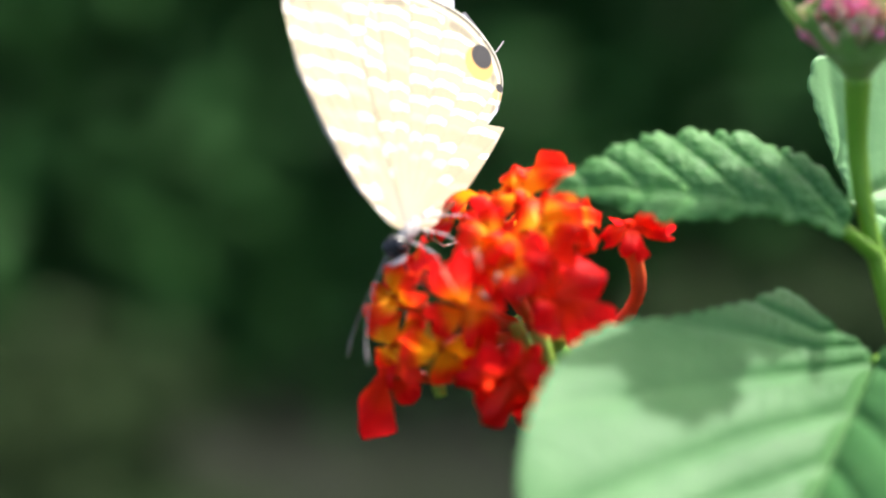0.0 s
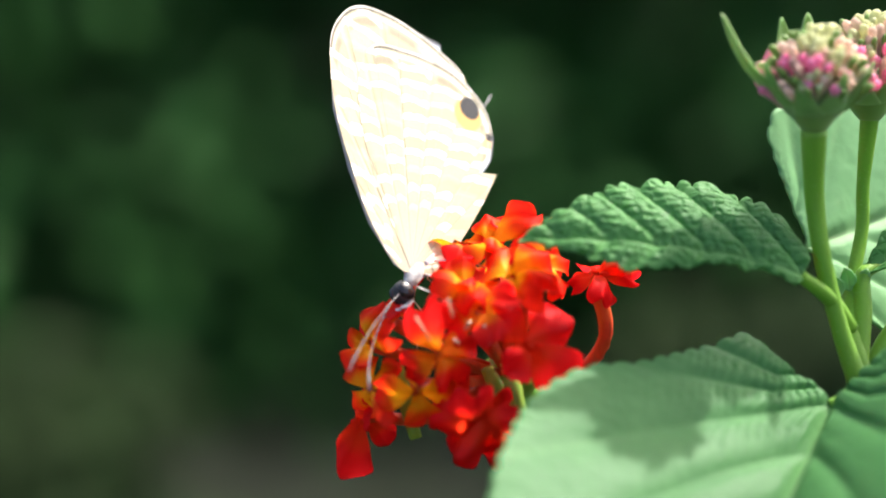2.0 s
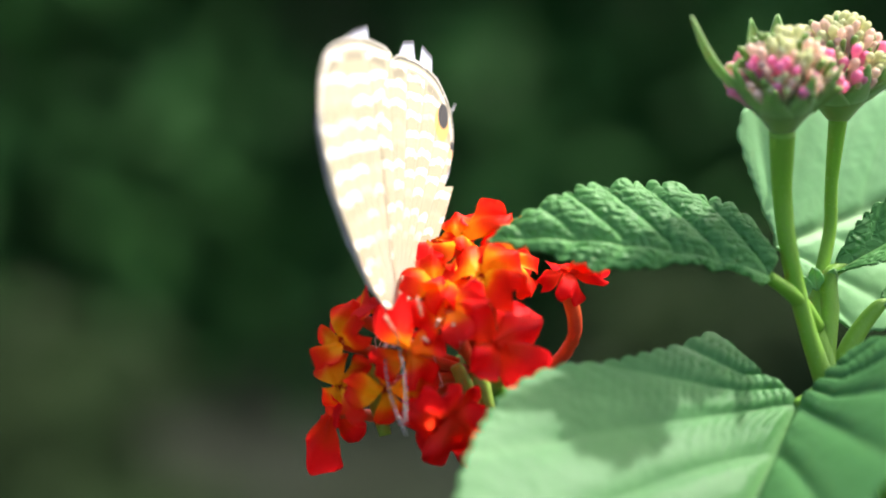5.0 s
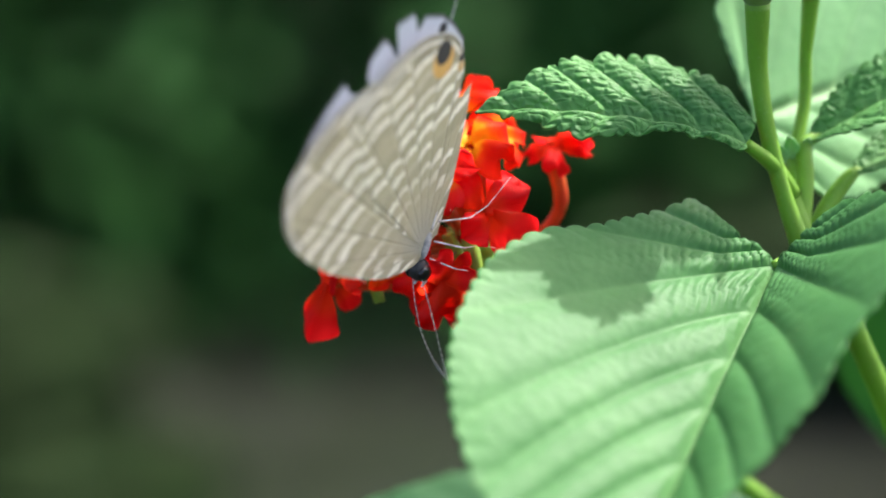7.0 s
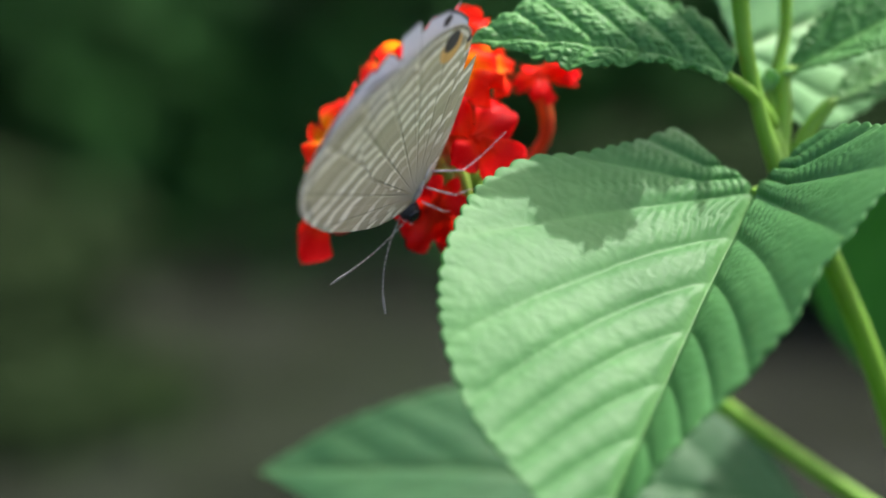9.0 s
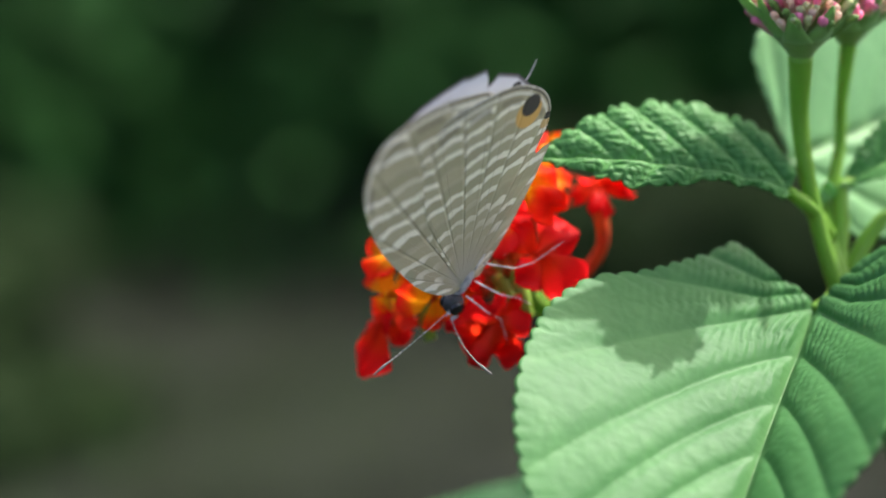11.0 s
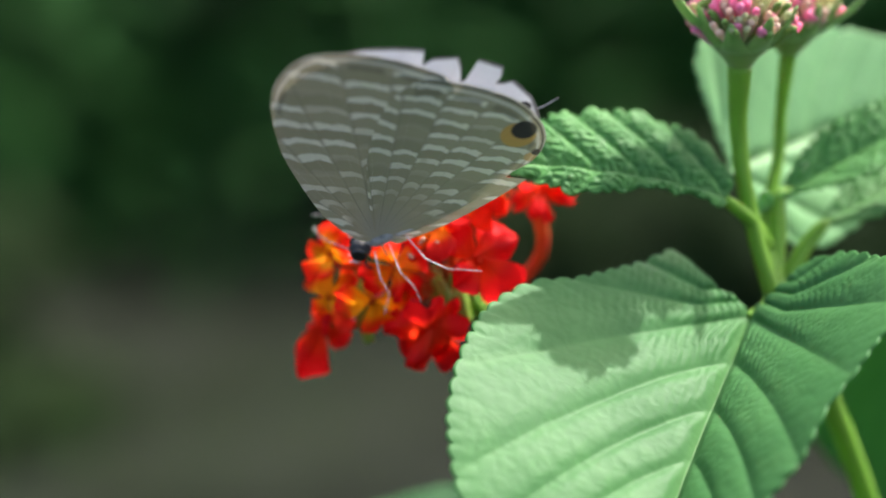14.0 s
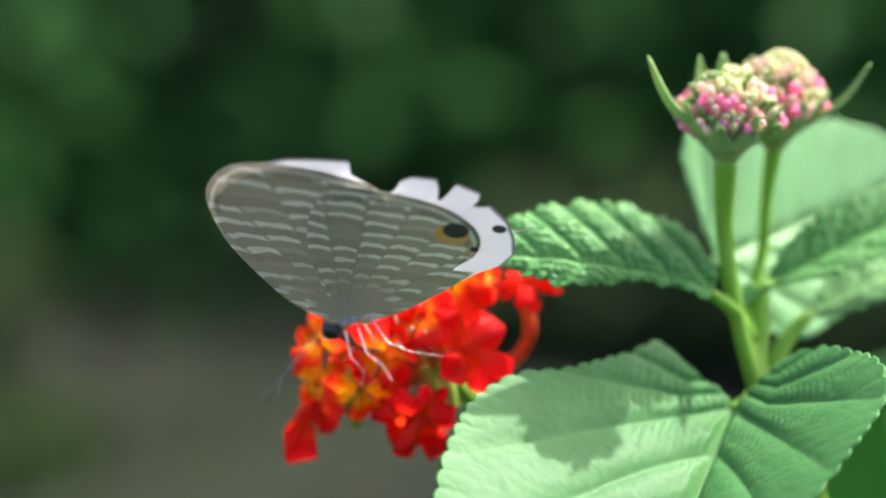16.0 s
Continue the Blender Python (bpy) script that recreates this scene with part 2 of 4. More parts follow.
def wing_upper(spot=False):
    n = Nodes("hindwing_upperside" if spot else "wing_upperside")
    pos = n.pos()
    rim = n.attr("rim")
    v = n.attr("cell")
    veins = n.step(n.math("ABSOLUTE", n.math("SUBTRACT", n.math("FRACT", v), 0.5)), 0.42, 0.49)
    col = n.mix(n.noise(4000.0, 2.0, vector=pos), rgb(0.47, 0.51, 0.58), rgb(0.57, 0.60, 0.65))
    col = n.mix(n.math("MULTIPLY", veins, 0.2), col, rgb(0.45, 0.46, 0.50))
    col = n.mix(n.math("SUBTRACT", 1.0, n.step(rim, 0.015, 0.05)), col, rgb(0.10, 0.10, 0.11))
    if spot:
        dx, dz = n.math("SUBTRACT", n.attr("lx"), -1.79), n.math("SUBTRACT", n.attr("lz"), 0.56)
        dist = n.math("SQRT", n.math("ADD", n.math("MULTIPLY", dx, dx), n.math("MULTIPLY", dz, dz)))
        col = n.mix(n.math("SUBTRACT", 1.0, n.step(dist, 0.045, 0.07)), col, rgb(0.015, 0.015, 0.018))
    return n.surface(col, 0.55, None, 0, 0, 0.14, sheen=0.05, spec=0.25)


WING_FORE, WING_HIND, WING_UP, WING_UP_SPOT = wing_material(False), wing_material(True), wing_upper(), wing_upper(True)
FUR_WHITE = plain("white_scales", rgb(0.55, 0.55, 0.52), rgb(0.80, 0.79, 0.76), 1800, 0.8, 0.0003, 0.0, 0.4, 0.2)
FUR_GREY = plain("grey_scales", rgb(0.25, 0.25, 0.25), rgb(0.50, 0.49, 0.46), 1800, 0.8, 0.0003, 0.0, 0.4, 0.2)
EYE = plain("eye_black", rgb(0.006, 0.006, 0.007), rgb(0.015, 0.014, 0.014), 2500, 0.22, 0.00005)
BLACK = plain("black_scales", rgb(0.010, 0.010, 0.010), rgb(0.03, 0.03, 0.03), 2500, 0.6, 0.0001)


def banded(name, dark, light, repeat):
    """Legs and feelers, ringed along their length."""
    n = Nodes(name)
    u = n.attr("u")
    f = n.math("FRACT", n.math("MULTIPLY", u, repeat))
    col = n.mix(n.step(n.math("ABSOLUTE", n.math("SUBTRACT", f, 0.5)), 0.22, 0.34), light, dark)
    return n.surface(col, 0.6, n.noise(3000.0, 2.0, vector=n.pos()), 0.0001, 0.3)


LEG = banded("leg_white_ringed", rgb(0.58, 0.50, 0.46), rgb(0.80, 0.74, 0.70), 9.0)
ANTENNA = banded("antenna_ringed", rgb(0.11, 0.10, 0.09), rgb(0.30, 0.285, 0.26), 22.0)


def ground_material():
    n = Nodes("leaf_litter_soil_shaded")
    pos = n.pos()
    big = n.noise(2.2, 3.0, vector=pos)
    mid = n.noise(14.0, 5.0, vector=pos)
    fine = n.noise(90.0, 4.0, vector=pos)
    # soil tones kept near black: the shade over the ground is in the colour
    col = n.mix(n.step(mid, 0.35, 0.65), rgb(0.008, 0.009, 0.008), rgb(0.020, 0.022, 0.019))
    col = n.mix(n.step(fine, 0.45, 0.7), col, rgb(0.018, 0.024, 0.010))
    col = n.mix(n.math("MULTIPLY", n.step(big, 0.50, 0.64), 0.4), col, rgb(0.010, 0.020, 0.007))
    return n.surface(col, 0.9, n.math("ADD", mid, n.math("MULTIPLY", fine, 0.4)), 0.02, 0.8, spec=0.02)


def thicket_material(name, a, b):
    n = Nodes(name)
    rnd = n.node("ShaderNodeNewGeometry", out=8)
    col = n.mix(rnd, a, b)
    col = n.mix(n.math("MULTIPLY", n.noise(60.0, 3.0, vector=n.pos()), 0.35), col, a)
    return n.surface(col, 0.55, None, 0, 0, 0.12, spec=0.04)


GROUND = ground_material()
# thicket green darkened in place of shade cast from above
THICKET = thicket_material("thicket_leaf", rgb(0.016, 0.062, 0.014), rgb(0.044, 0.130, 0.033))
THICKET_LIGHT = thicket_material("thicket_leaf_light", rgb(0.017, 0.040, 0.012), rgb(0.040, 0.062, 0.024))


# ---- building helpers; lengths in centimetres ----
CM = 0.01
ORIGIN = {}


def thing(name, base, label, category, group="", kind=""):
    ob = new(name)
    ob.empty_display_size = 0.005
    ob.location = Vector(base) * CM
    ORIGIN[ob.name] = Vector(base)
    return tagged(ob, label, category, group, kind)


def part(name, bm, mats, parent, label="", smooth=True, at=None):
    """Links a bmesh (cm, in the world, or in the part's own space where a pose is given) under its thing or part."""
    mats = mats if isinstance(mats, (list, tuple)) else [mats]
    base = Vector((0, 0, 0)) if at is not None else ORIGIN[parent.name]
    for v in bm.verts:
        v.co = (v.co - base) * CM
    bmesh.ops.recalc_face_normals(bm, faces=bm.faces[:]) if at is None and len(bm.faces) < 3000 else None
    me = bpy.data.meshes.new(name)
    bm.to_mesh(me)
    bm.free()
    for m in mats:
        me.materials.append(m)
    me.shade_smooth() if smooth else None
    ob = new(name, me)
    ob.parent = parent
    if at is not None:
        ob.matrix_basis = at
    ORIGIN[ob.name] = base
    if label:
        ob["label"] = label
    return ob


def shared(name, me, parent, m, label=""):
    ob = new(name, me)
    ob.parent = parent
    ob.matrix_basis = m
    if label:
        ob["label"] = label
    return ob


def mesh_of(name, bm, mats):
    for v in bm.verts:
        v.co *= CM
    me = bpy.data.meshes.new(name)
    bm.to_mesh(me)
    bm.free()
    for m in mats:
        me.materials.append(m)
    me.shade_smooth()
    return me


def spline(points, count):
    """Catmull-Rom through a few points."""
    p = [Vector(q) for q in points]
    p = [p[0] * 2 - p[1]] + p + [p[-1] * 2 - p[-2]]
    out = []
    for k in range(count + 1):
        s = k / count * (len(p) - 3)
        i = min(int(s), len(p) - 4)
        f = s - i
        a, b, c, d = p[i : i + 4]
        out.append(0.5 * (2 * b + (c - a) * f + (2 * a - 5 * b + 4 * c - d) * f * f + (3 * b - 3 * c + d - a) * f**3))
    return out


def tube(bm, points, radii, count=24, sides=10, cap=True, flat=1.0):
    """A tapered pipe along a spline; writes the layer "u" along its length."""
    layer = bm.verts.layers.float.get("u") or bm.verts.layers.float.new("u")
    path = spline(points, count)
    up = Vector((0.31, 0.2, 0.93))
    rings = []
    for k, q in enumerate(path):
        ahead = (path[min(k + 1, count)] - path[max(k - 1, 0)]).normalized()
        side = ahead.cross(up).normalized()
        top = side.cross(ahead).normalized()
        f = k / count * (len(radii) - 1)
        i = min(int(f), len(radii) - 2)
        r = radii[i] * (1 - f + i) + radii[i + 1] * (f - i)
        ring = []
        for j in range(sides):
            a = 2 * math.pi * j / sides
            v = bm.verts.new(q + side * (r * math.cos(a)) + top * (r * math.sin(a) * flat))
            v[layer] = k / count
            ring.append(v)
        rings.append(ring)
    for a, b in zip(rings, rings[1:]):
        for j in range(sides):
            bm.faces.new((a[j], a[(j + 1) % sides], b[(j + 1) % sides], b[j]))
    if cap:
        bm.faces.new(rings[0][::-1])
        bm.faces.new(rings[-1])
    return bm


def blob(bm, centre, radii, turn=None, rings=10, sides=14):
    """A closed rounded body."""
    m = Matrix.Translation(centre) @ (turn.to_4x4() if turn else Matrix()) @ Matrix.Diagonal((*radii, 1))
    bmesh.ops.create_uvsphere(bm, u_segments=sides, v_segments=rings, radius=1.0, matrix=m)
    return bm


# ---- the leaves ----
def leaf_blade(base, tip, left, right, rim_left, rim_right, sag=0.2, teeth=(22, 22), slant=0.9, bend=0.3, space=0.55, fan=0.42, puff=0.05, rung=0.12, rungs=0.016, ladder=9.0, crumple=0.01, scallop=0.05, curl=0.0, hood=(0.0, 0.0), even=1.0, cols=44, rows=150, seed=1):
    """A scalloped, blistered leaf. rim_left and rim_right: the rims from base to tip, as (way along the midrib, way out from it) in cm.
    slant, bend: how far the side veins run ahead for each cm outwards, and how they curve; space: between side veins; fan: radians between the veins of the basal lobes;
    puff: rise of the blisters between side veins; rung, rungs, ladder: spacing and rise of the cross veins, and how far from the base they reach; hood: how far each half bends down at its rim."""
    bm = bmesh.new()
    vein_layer = bm.verts.layers.float.new("vein")
    base, tip, left, right = (Vector(q) for q in (base, tip, left, right))
    axis = (tip - base).normalized()
    left = (left - axis * left.dot(axis)).normalized()
    right = (right - axis * right.dot(axis)).normalized()
    nl = axis.cross(left).normalized()
    nr = right.cross(axis).normalized()
    if nl.dot(nr) < 0:
        nr = -nr
    if (nl + nr).z < 0:
        nl, nr = -nl, -nr
    mean = (nl + nr).normalized()
    length = (tip - base).length
    first = math.atan2(1.0, slant)

    def edge_line(rim, count):
        path = spline([Vector((x, y, 0)) for x, y in rim], 400)
        run = [0.0]
        for p, q in zip(path, path[1:]):
            run.append(run[-1] + (q - p).length)
        out, k = [], 0
        for i in range(rows + 1):
            d = run[-1] * i / rows
            while k < 399 and run[k + 1] < d:
                k += 1
            p = path[k].lerp(path[k + 1], (d - run[k]) / max(run[k + 1] - run[k], 1e-6))
            n = (path[k + 1] - path[k]).normalized()
            tooth = abs(math.sin(math.pi * (count * i / rows + 0.3 * math.sin(i / rows * 31 + seed))))
            out.append((p, Vector((-n.y, n.x, 0)), tooth**0.55))
        return out

    def relief(x, y, key):
        """Height over the blade, and how near the place lies to a vein."""
        g = slant * y
        if x >= g:
            k = (x - g) / (1 + bend * y * y) / space
        else:
            k = (math.atan2(y, x) - first) / -fan
            k *= min(1.0, math.hypot(x, y) / 0.5)
        d = abs((k + 0.5) % 1.0 - 0.5) * 2
        side = math.floor(k + 0.5)
        out = math.hypot(y, 0.6 * x if x < g else 0.0) + 0.6 * g
        swell = 1 - (1 - min(1.0, d * 1.15)) ** 2.2
        c = out / rung + 0.37 * side + 0.9 * noise.noise(Vector((x * 2.2, y * 2.2, seed + 5.0 * key)))
        bar = abs((c % 1.0) - 0.5) * 2
        bars = (1 - bar**2.5) * min(1.0, d * 2.0)
        fine = noise.noise(Vector((x * 9, y * 9, seed * 3.1 + key))) + 0.5 * noise.noise(Vector((x * 21, y * 21, seed + key)))
        near_mid = min(1.0, y / 0.10)
        bars *= math.exp(-((math.hypot(x, y) / ladder) ** 2))
        return (puff * swell + rungs * bars + crumple * fine) * near_mid - 0.5 * puff * math.exp(-((y / 0.035) ** 2)), max(0.0, 1 - d / 0.16)

    lines = {-1: edge_line(rim_left, teeth[0]), 1: edge_line(rim_right, teeth[1])}

    def spot(x, y, hand, v, tooth):
        s = min(1.0, max(0.0, x / length))
        side, nn = (left, nl) if hand < 0 else (right, nr)
        nn = mean.lerp(nn, min(y / 0.25, 1.0)).normalized()
        h, vein = relief(x, y, hand)
        even_h = h * (1.0 if hand < 0 else even)
        droop = -hood[0 if hand < 0 else 1] * v**3
        wave = 0.025 * math.sin(x * 3.1 + (2 if hand > 0 else 0)) * v * v + 0.02 * noise.noise(Vector((x, y * hand, seed * 1.7)))
        bulge = scallop * 0.2 * v**14 * (tooth - 0.5)
        return base + axis * x + side * y + mean * (sag * 4 * s * (1 - s)) + nn * (even_h * (1 - 0.4 * v**8) + wave + droop + bulge + curl * y * y), vein

    grid, spine = [], []
    for i in range(rows + 1):
        w = i / rows
        mid_x = length * w**1.5
        line = []
        for j in range(-cols, cols + 1):
            hand = -1 if j < 0 else 1
            v = abs(j) / cols
            p, n, tooth = lines[hand][i]
            reach = v**12 * scallop * (tooth - 0.75) * min(1.0, 6 * w, 8 * (1 - w))
            x = mid_x + (p.x - mid_x) * v + n.x * reach
            y = max(0.0, p.y * v + n.y * reach)
            q, vein = spot(x, y, hand, v, tooth)
            vert = bm.verts.new(q)
            vert[vein_layer] = max(math.exp(-((y / 0.05) ** 2)), 0.25 * vein)
            line.append(vert)
        grid.append(line)
        spine.append(spot(mid_x, 0.0, 1, 0.0, 0.5)[0] - mean * 0.012)
    for a, b in zip(grid, grid[1:]):
        for j in range(2 * cols):
            bm.faces.new((a[j], a[j + 1], b[j + 1], b[j]))
    return bm, spine


def ovate(length, wide, peak=0.36, back=0.0):
    """The rim of a plain egg-shaped half leaf; back: how far its lobe reaches behind the base."""
    rim = [(0.0, 0.0)]
    for k in range(1, 9):
        u = k / 9
        s = math.sin(math.pi / 2 * min(u / peak, 1.0)) ** 0.7 if u < peak else math.cos(math.pi / 2 * (u - peak) / (1 - peak)) ** 0.85
        rim.append((u * length - back * (1 - u) ** 2 * min(1.0, 6 * u), wide * s))
    return rim + [(length, 0.0)]


def leaf(parent, material, label="", **shape):
    if "wl" in shape:
        length = (Vector(shape["tip"]) - Vector(shape["base"])).length
        peak, back = shape.pop("peak", 0.36), shape.pop("back", (0.0, 0.0))
        shape["rim_left"] = ovate(length, shape.pop("wl"), peak, back[0])
        shape["rim_right"] = ovate(length, shape.pop("wr"), peak, back[1])
    bm, spine = leaf_blade(**shape)
    ob = part("leaf", bm, material, parent, label)
    solid = ob.modifiers.new("thickness", "SOLIDIFY")
    solid.thickness, solid.offset = 0.00022, 0
    size = min(1.0, 2.2 * max(y for x, y in shape["rim_right"]))
    step = max(2, shape.get("rows", 150) // 12)
    part("midrib", tube(bmesh.new(), spine[step : -step // 2 : step], [0.030 * size, 0.022 * size, 0.013 * size, 0.006 * size], 40, 8), MIDRIB, ob, "pale green midrib")
    return ob


# ---- ground and distance ----
def build_ground():
    bm = bmesh.new()
    n, ring = 56, []
    radii = [0, 15, 30, 50, 75, 100, 130, 165, 210, 270, 350, 500, 900, 2500, 9000, 40000, 200000]
    centre = bm.verts.new((0, 0, -35))
    prev = None
    for r in radii[1:]:
        ring = []
        for j in range(n):
            a = 2 * math.pi * j / n
            x, y = r * math.cos(a), r * math.sin(a)
            h = 2.2 * noise.noise(Vector((x / 40, y / 40, 3))) + 0.9 * noise.noise(Vector((x / 11, y / 11, 8))) if r < 1000 else 0
            ring.append(bm.verts.new((x, y, -35 + h)))
        for j in range(n):
            if prev:
                bm.faces.new((prev[j], ring[j], ring[(j + 1) % n], prev[(j + 1) % n]))
            else:
                bm.faces.new((centre, ring[j], ring[(j + 1) % n]))
        prev = ring
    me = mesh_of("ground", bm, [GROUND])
    tagged(new("ground", me), "bare soil with leaf litter under shrubs, darkened in colour for their shade", "ground", kind="structure")


def foliage(name, label, boxes, material, count, size, seed, droop=0.6):
    """Many folded leaves on hidden twigs, in clumps."""
    rng = random.Random(seed)
    verts, faces = [], []
    for k in range(count):
        (cx, cy, cz), (rx, ry, rz) = boxes[rng.randrange(len(boxes))]
        while True:
            q = [rng.uniform(-1, 1) for _ in range(3)]
            if 0.25 < sum(c * c for c in q) < 1:
                break
        p = Vector((cx + q[0] * rx, cy + q[1] * ry, cz + q[2] * rz))
        yaw, tilt = rng.uniform(0, 2 * math.pi), rng.gauss(-0.5, 0.5) * droop
        a = Vector((math.cos(yaw) * math.cos(tilt), math.sin(yaw) * math.cos(tilt), math.sin(tilt)))
        s = a.cross(Vector((0, 0, 1))).normalized()
        s = (s + Vector((0, 0, rng.gauss(0, 0.35)))).normalized()
        n = s.cross(a)
        ln = size * rng.uniform(0.6, 1.4)
        w = ln * 0.3
        b = len(verts)
        for f, g, h in ((0, 0, 0), (0.3, 0.85, 0.15), (0.7, 0.7, 0.12), (1, 0, -0.12), (0.7, -0.7, 0.12), (0.3, -0.85, 0.15), (0.5, 0, 0)):
            verts.append(tuple((p + a * (ln * f) + s * (w * g) + n * (ln * h)) * CM))
        faces += [(b, b + 1, b + 6), (b + 1, b + 2, b + 6), (b + 2, b + 3, b + 6), (b + 3, b + 4, b + 6), (b + 4, b + 5, b + 6), (b + 5, b, b + 6)]
    me = bpy.data.meshes.new(name)
    me.from_pydata(verts, [], faces)
    me.materials.append(material)
    return tagged(new(name, me), label, "shrub", kind="stuff")


build_ground()
shift = random.Random(31)
DARK = []
for y, top in ((142, -29), (160, -8), (186, 18), (206, 50), (222, 84)):
    for x in range(-150, 171, 28):
        for z in range(-29, top + 1, 26):
            last = z + 26 > top
            DARK += [((x + shift.uniform(-8, 8), y + shift.uniform(-5, 5), (top if last else z) + (shift.uniform(-6, 6) if last else 0)), (30, 24, 22))] * (3 if last else 1)
foliage("thicket", "dense green shrubs behind the flower, deep shade put in their dark leaf colour", DARK, THICKET, 92000, 3.6, 4)
LIGHT = [((-62, 112, -29), (24, 14, 7)), ((-36, 106, -31), (18, 12, 5)), ((34, 112, -29), (20, 14, 6)), ((16, 118, -31), (14, 10, 5)), ((-24, 94, -34), (10, 8, 2))]
foliage("undergrowth", "low olive green undergrowth in front of the shrubs", LIGHT, THICKET_LIGHT, 9000, 2.4, 9)

# ---- the lantana branch: stems and leaves ----
branch = thing("lantana_branch", (5.6, 2.4, -35), "upright green lantana branch with opposite scalloped leaves", "plant")
bm = tube(bmesh.new(), [(5.6, 2.4, -35), (5.4, 1.8, -15), (4.75, 1.0, -5.2), (4.11, 0.8, -2.77), (3.42, 0.62, -1.05), (2.98, 0.5, -0.25), (2.93, 0.75, 0.15), (2.95, 0.95, 0.45)], [0.2, 0.17, 0.14, 0.11, 0.10, 0.105, 0.10, 0.07], 90, 14)
part("stem", bm, STEM, branch, "ridged green stem with short hairs")
bm = tube(bmesh.new(), [(2.95, 0.4, -0.30), (2.80, 0.45, 0.15), (2.66, 0.5, 0.7), (2.59, 0.55, 1.2), (2.57, 0.5, 1.75)], [0.09, 0.075, 0.075, 0.08, 0.11], 40, 12)
part("flower_stalk", bm, STEM, branch)
bm = tube(bmesh.new(), [(2.95, 0.95, 0.4), (3.05, 1.15, 0.8), (3.06, 1.2, 1.2), (3.1, 1.2, 1.75)], [0.06, 0.055, 0.055, 0.08], 40, 12)
part("flower_stalk", bm, STEM, branch)
bm = tube(bmesh.new(), [(2.9, 0.6, 0.1), (2.72, 0.45, 0.38), (2.47, 0.31, 0.60)], [0.075, 0.07, 0.05], 20, 10)
part("petiole", bm, STEM, branch)
bm = tube(bmesh.new(), [(2.96, 0.52, -0.2), (3.01, 0.72, 0.2), (3.03, 0.85, 0.49), Vector((3.03, 0.85, 0.49)).lerp(Vector((5.47, 1.7, 1.34)), 0.08)], [0.09, 0.085, 0.07, 0.02], 24, 12)
part("petiole", bm, STEM, branch)
bm = tube(bmesh.new(), [(3.0, 0.5, -0.4), (3.22, 0.72, -0.02), (3.42, 0.85, 0.21), Vector((3.42, 0.85, 0.21)).lerp(Vector((5.04, 1.9, 0.63)), 0.08)], [0.09, 0.08, 0.06, 0.02], 24, 12)
part("petiole", bm, STEM, branch)
bm = tube(bmesh.new(), [(3.0, 0.45, -0.3), (2.85, 0.2, -0.36), (2.68, -0.02, -0.39)], [0.08, 0.07, 0.06], 20, 10)
part("petiole", bm, STEM, branch)

leaf(branch, LEAF_YOUNG, "small pointed leaf with deeply blistered surface", base=(2.48, 0.30, 0.62), tip=(0.23, 0.0, 0.98), left=(-0.05, -0.72, -0.40), right=(0.2, 0.8, 0.45),
     rim_left=[(0, 0), (0.06, 0.13), (0.3, 0.13), (0.6, 0.13), (0.92, 0.19), (1.2, 0.27), (1.4, 0.30), (1.6, 0.26), (1.85, 0.17), (2.15, 0.07), (2.298, 0)],
     rim_right=[(0, 0), (-0.06, 0.18), (-0.02, 0.34), (0.15, 0.58), (0.35, 0.69), (0.55, 0.75), (0.74, 0.80), (1.04, 0.77), (1.45, 0.64), (1.74, 0.46), (2.04, 0.22), (2.22, 0.06), (2.298, 0)],
     sag=0.12, teeth=(15, 18), slant=0.72, space=0.40, fan=0.5, puff=0.060, rung=0.10, rungs=0.016, crumple=0.009, scallop=0.09, hood=(0.03, 0.03), cols=60, rows=200, seed=3)
leaf(branch, LEAF, "broad heart-shaped leaf folded along its midrib", base=(2.70, 0.0, -0.38), tip=(1.10, -3.95, -2.25), left=(-1.75, 0.36, 0.85), right=(1.24, -0.9, 0.98),
     rim_left=[(0, 0), (-0.10, 0.20), (-0.11, 0.40), (-0.21, 0.57), (-0.31, 0.74), (-0.26, 0.89), (0.0, 1.04), (0.32, 1.26), (0.60, 1.50), (0.85, 1.78), (1.15, 1.97), (1.5, 2.08), (1.95, 2.09), (2.45, 2.03), (2.9, 1.89), (3.35, 1.62), (3.75, 1.27), (4.05, 0.87), (4.3, 0.46), (4.52, 0.14), (4.65, 0)],
     rim_right=[(0, 0), (-0.15, 0.27), (-0.36, 0.50), (-0.38, 0.72), (-0.24, 1.06), (0.28, 1.70), (0.9, 1.86), (1.5, 1.70), (1.97, 1.50), (2.5, 1.34), (3.03, 0.98), (3.4, 0.70), (3.8, 0.46), (4.3, 0.20), (4.65, 0)],
     sag=0.05, teeth=(40, 36), slant=1.05, bend=0.45, space=0.64, fan=0.40, puff=0.034, rung=0.12, rungs=0.026, ladder=1.25, crumple=0.004, scallop=0.05, even=0.9, cols=90, rows=300, seed=5)
leaf(branch, LEAF_YOUNG, "young leaf arching away from the stem", base=(3.03, 0.85, 0.49), tip=(5.47, 1.7, 1.34), left=(-0.35, 0.5, 0.75), right=(0.1, -0.85, -0.15), wl=0.36, wr=0.42, sag=0.16, teeth=(22, 22), space=0.36, puff=0.018, rung=0.10, rungs=0.010, crumple=0.005, scallop=0.09, seed=7)
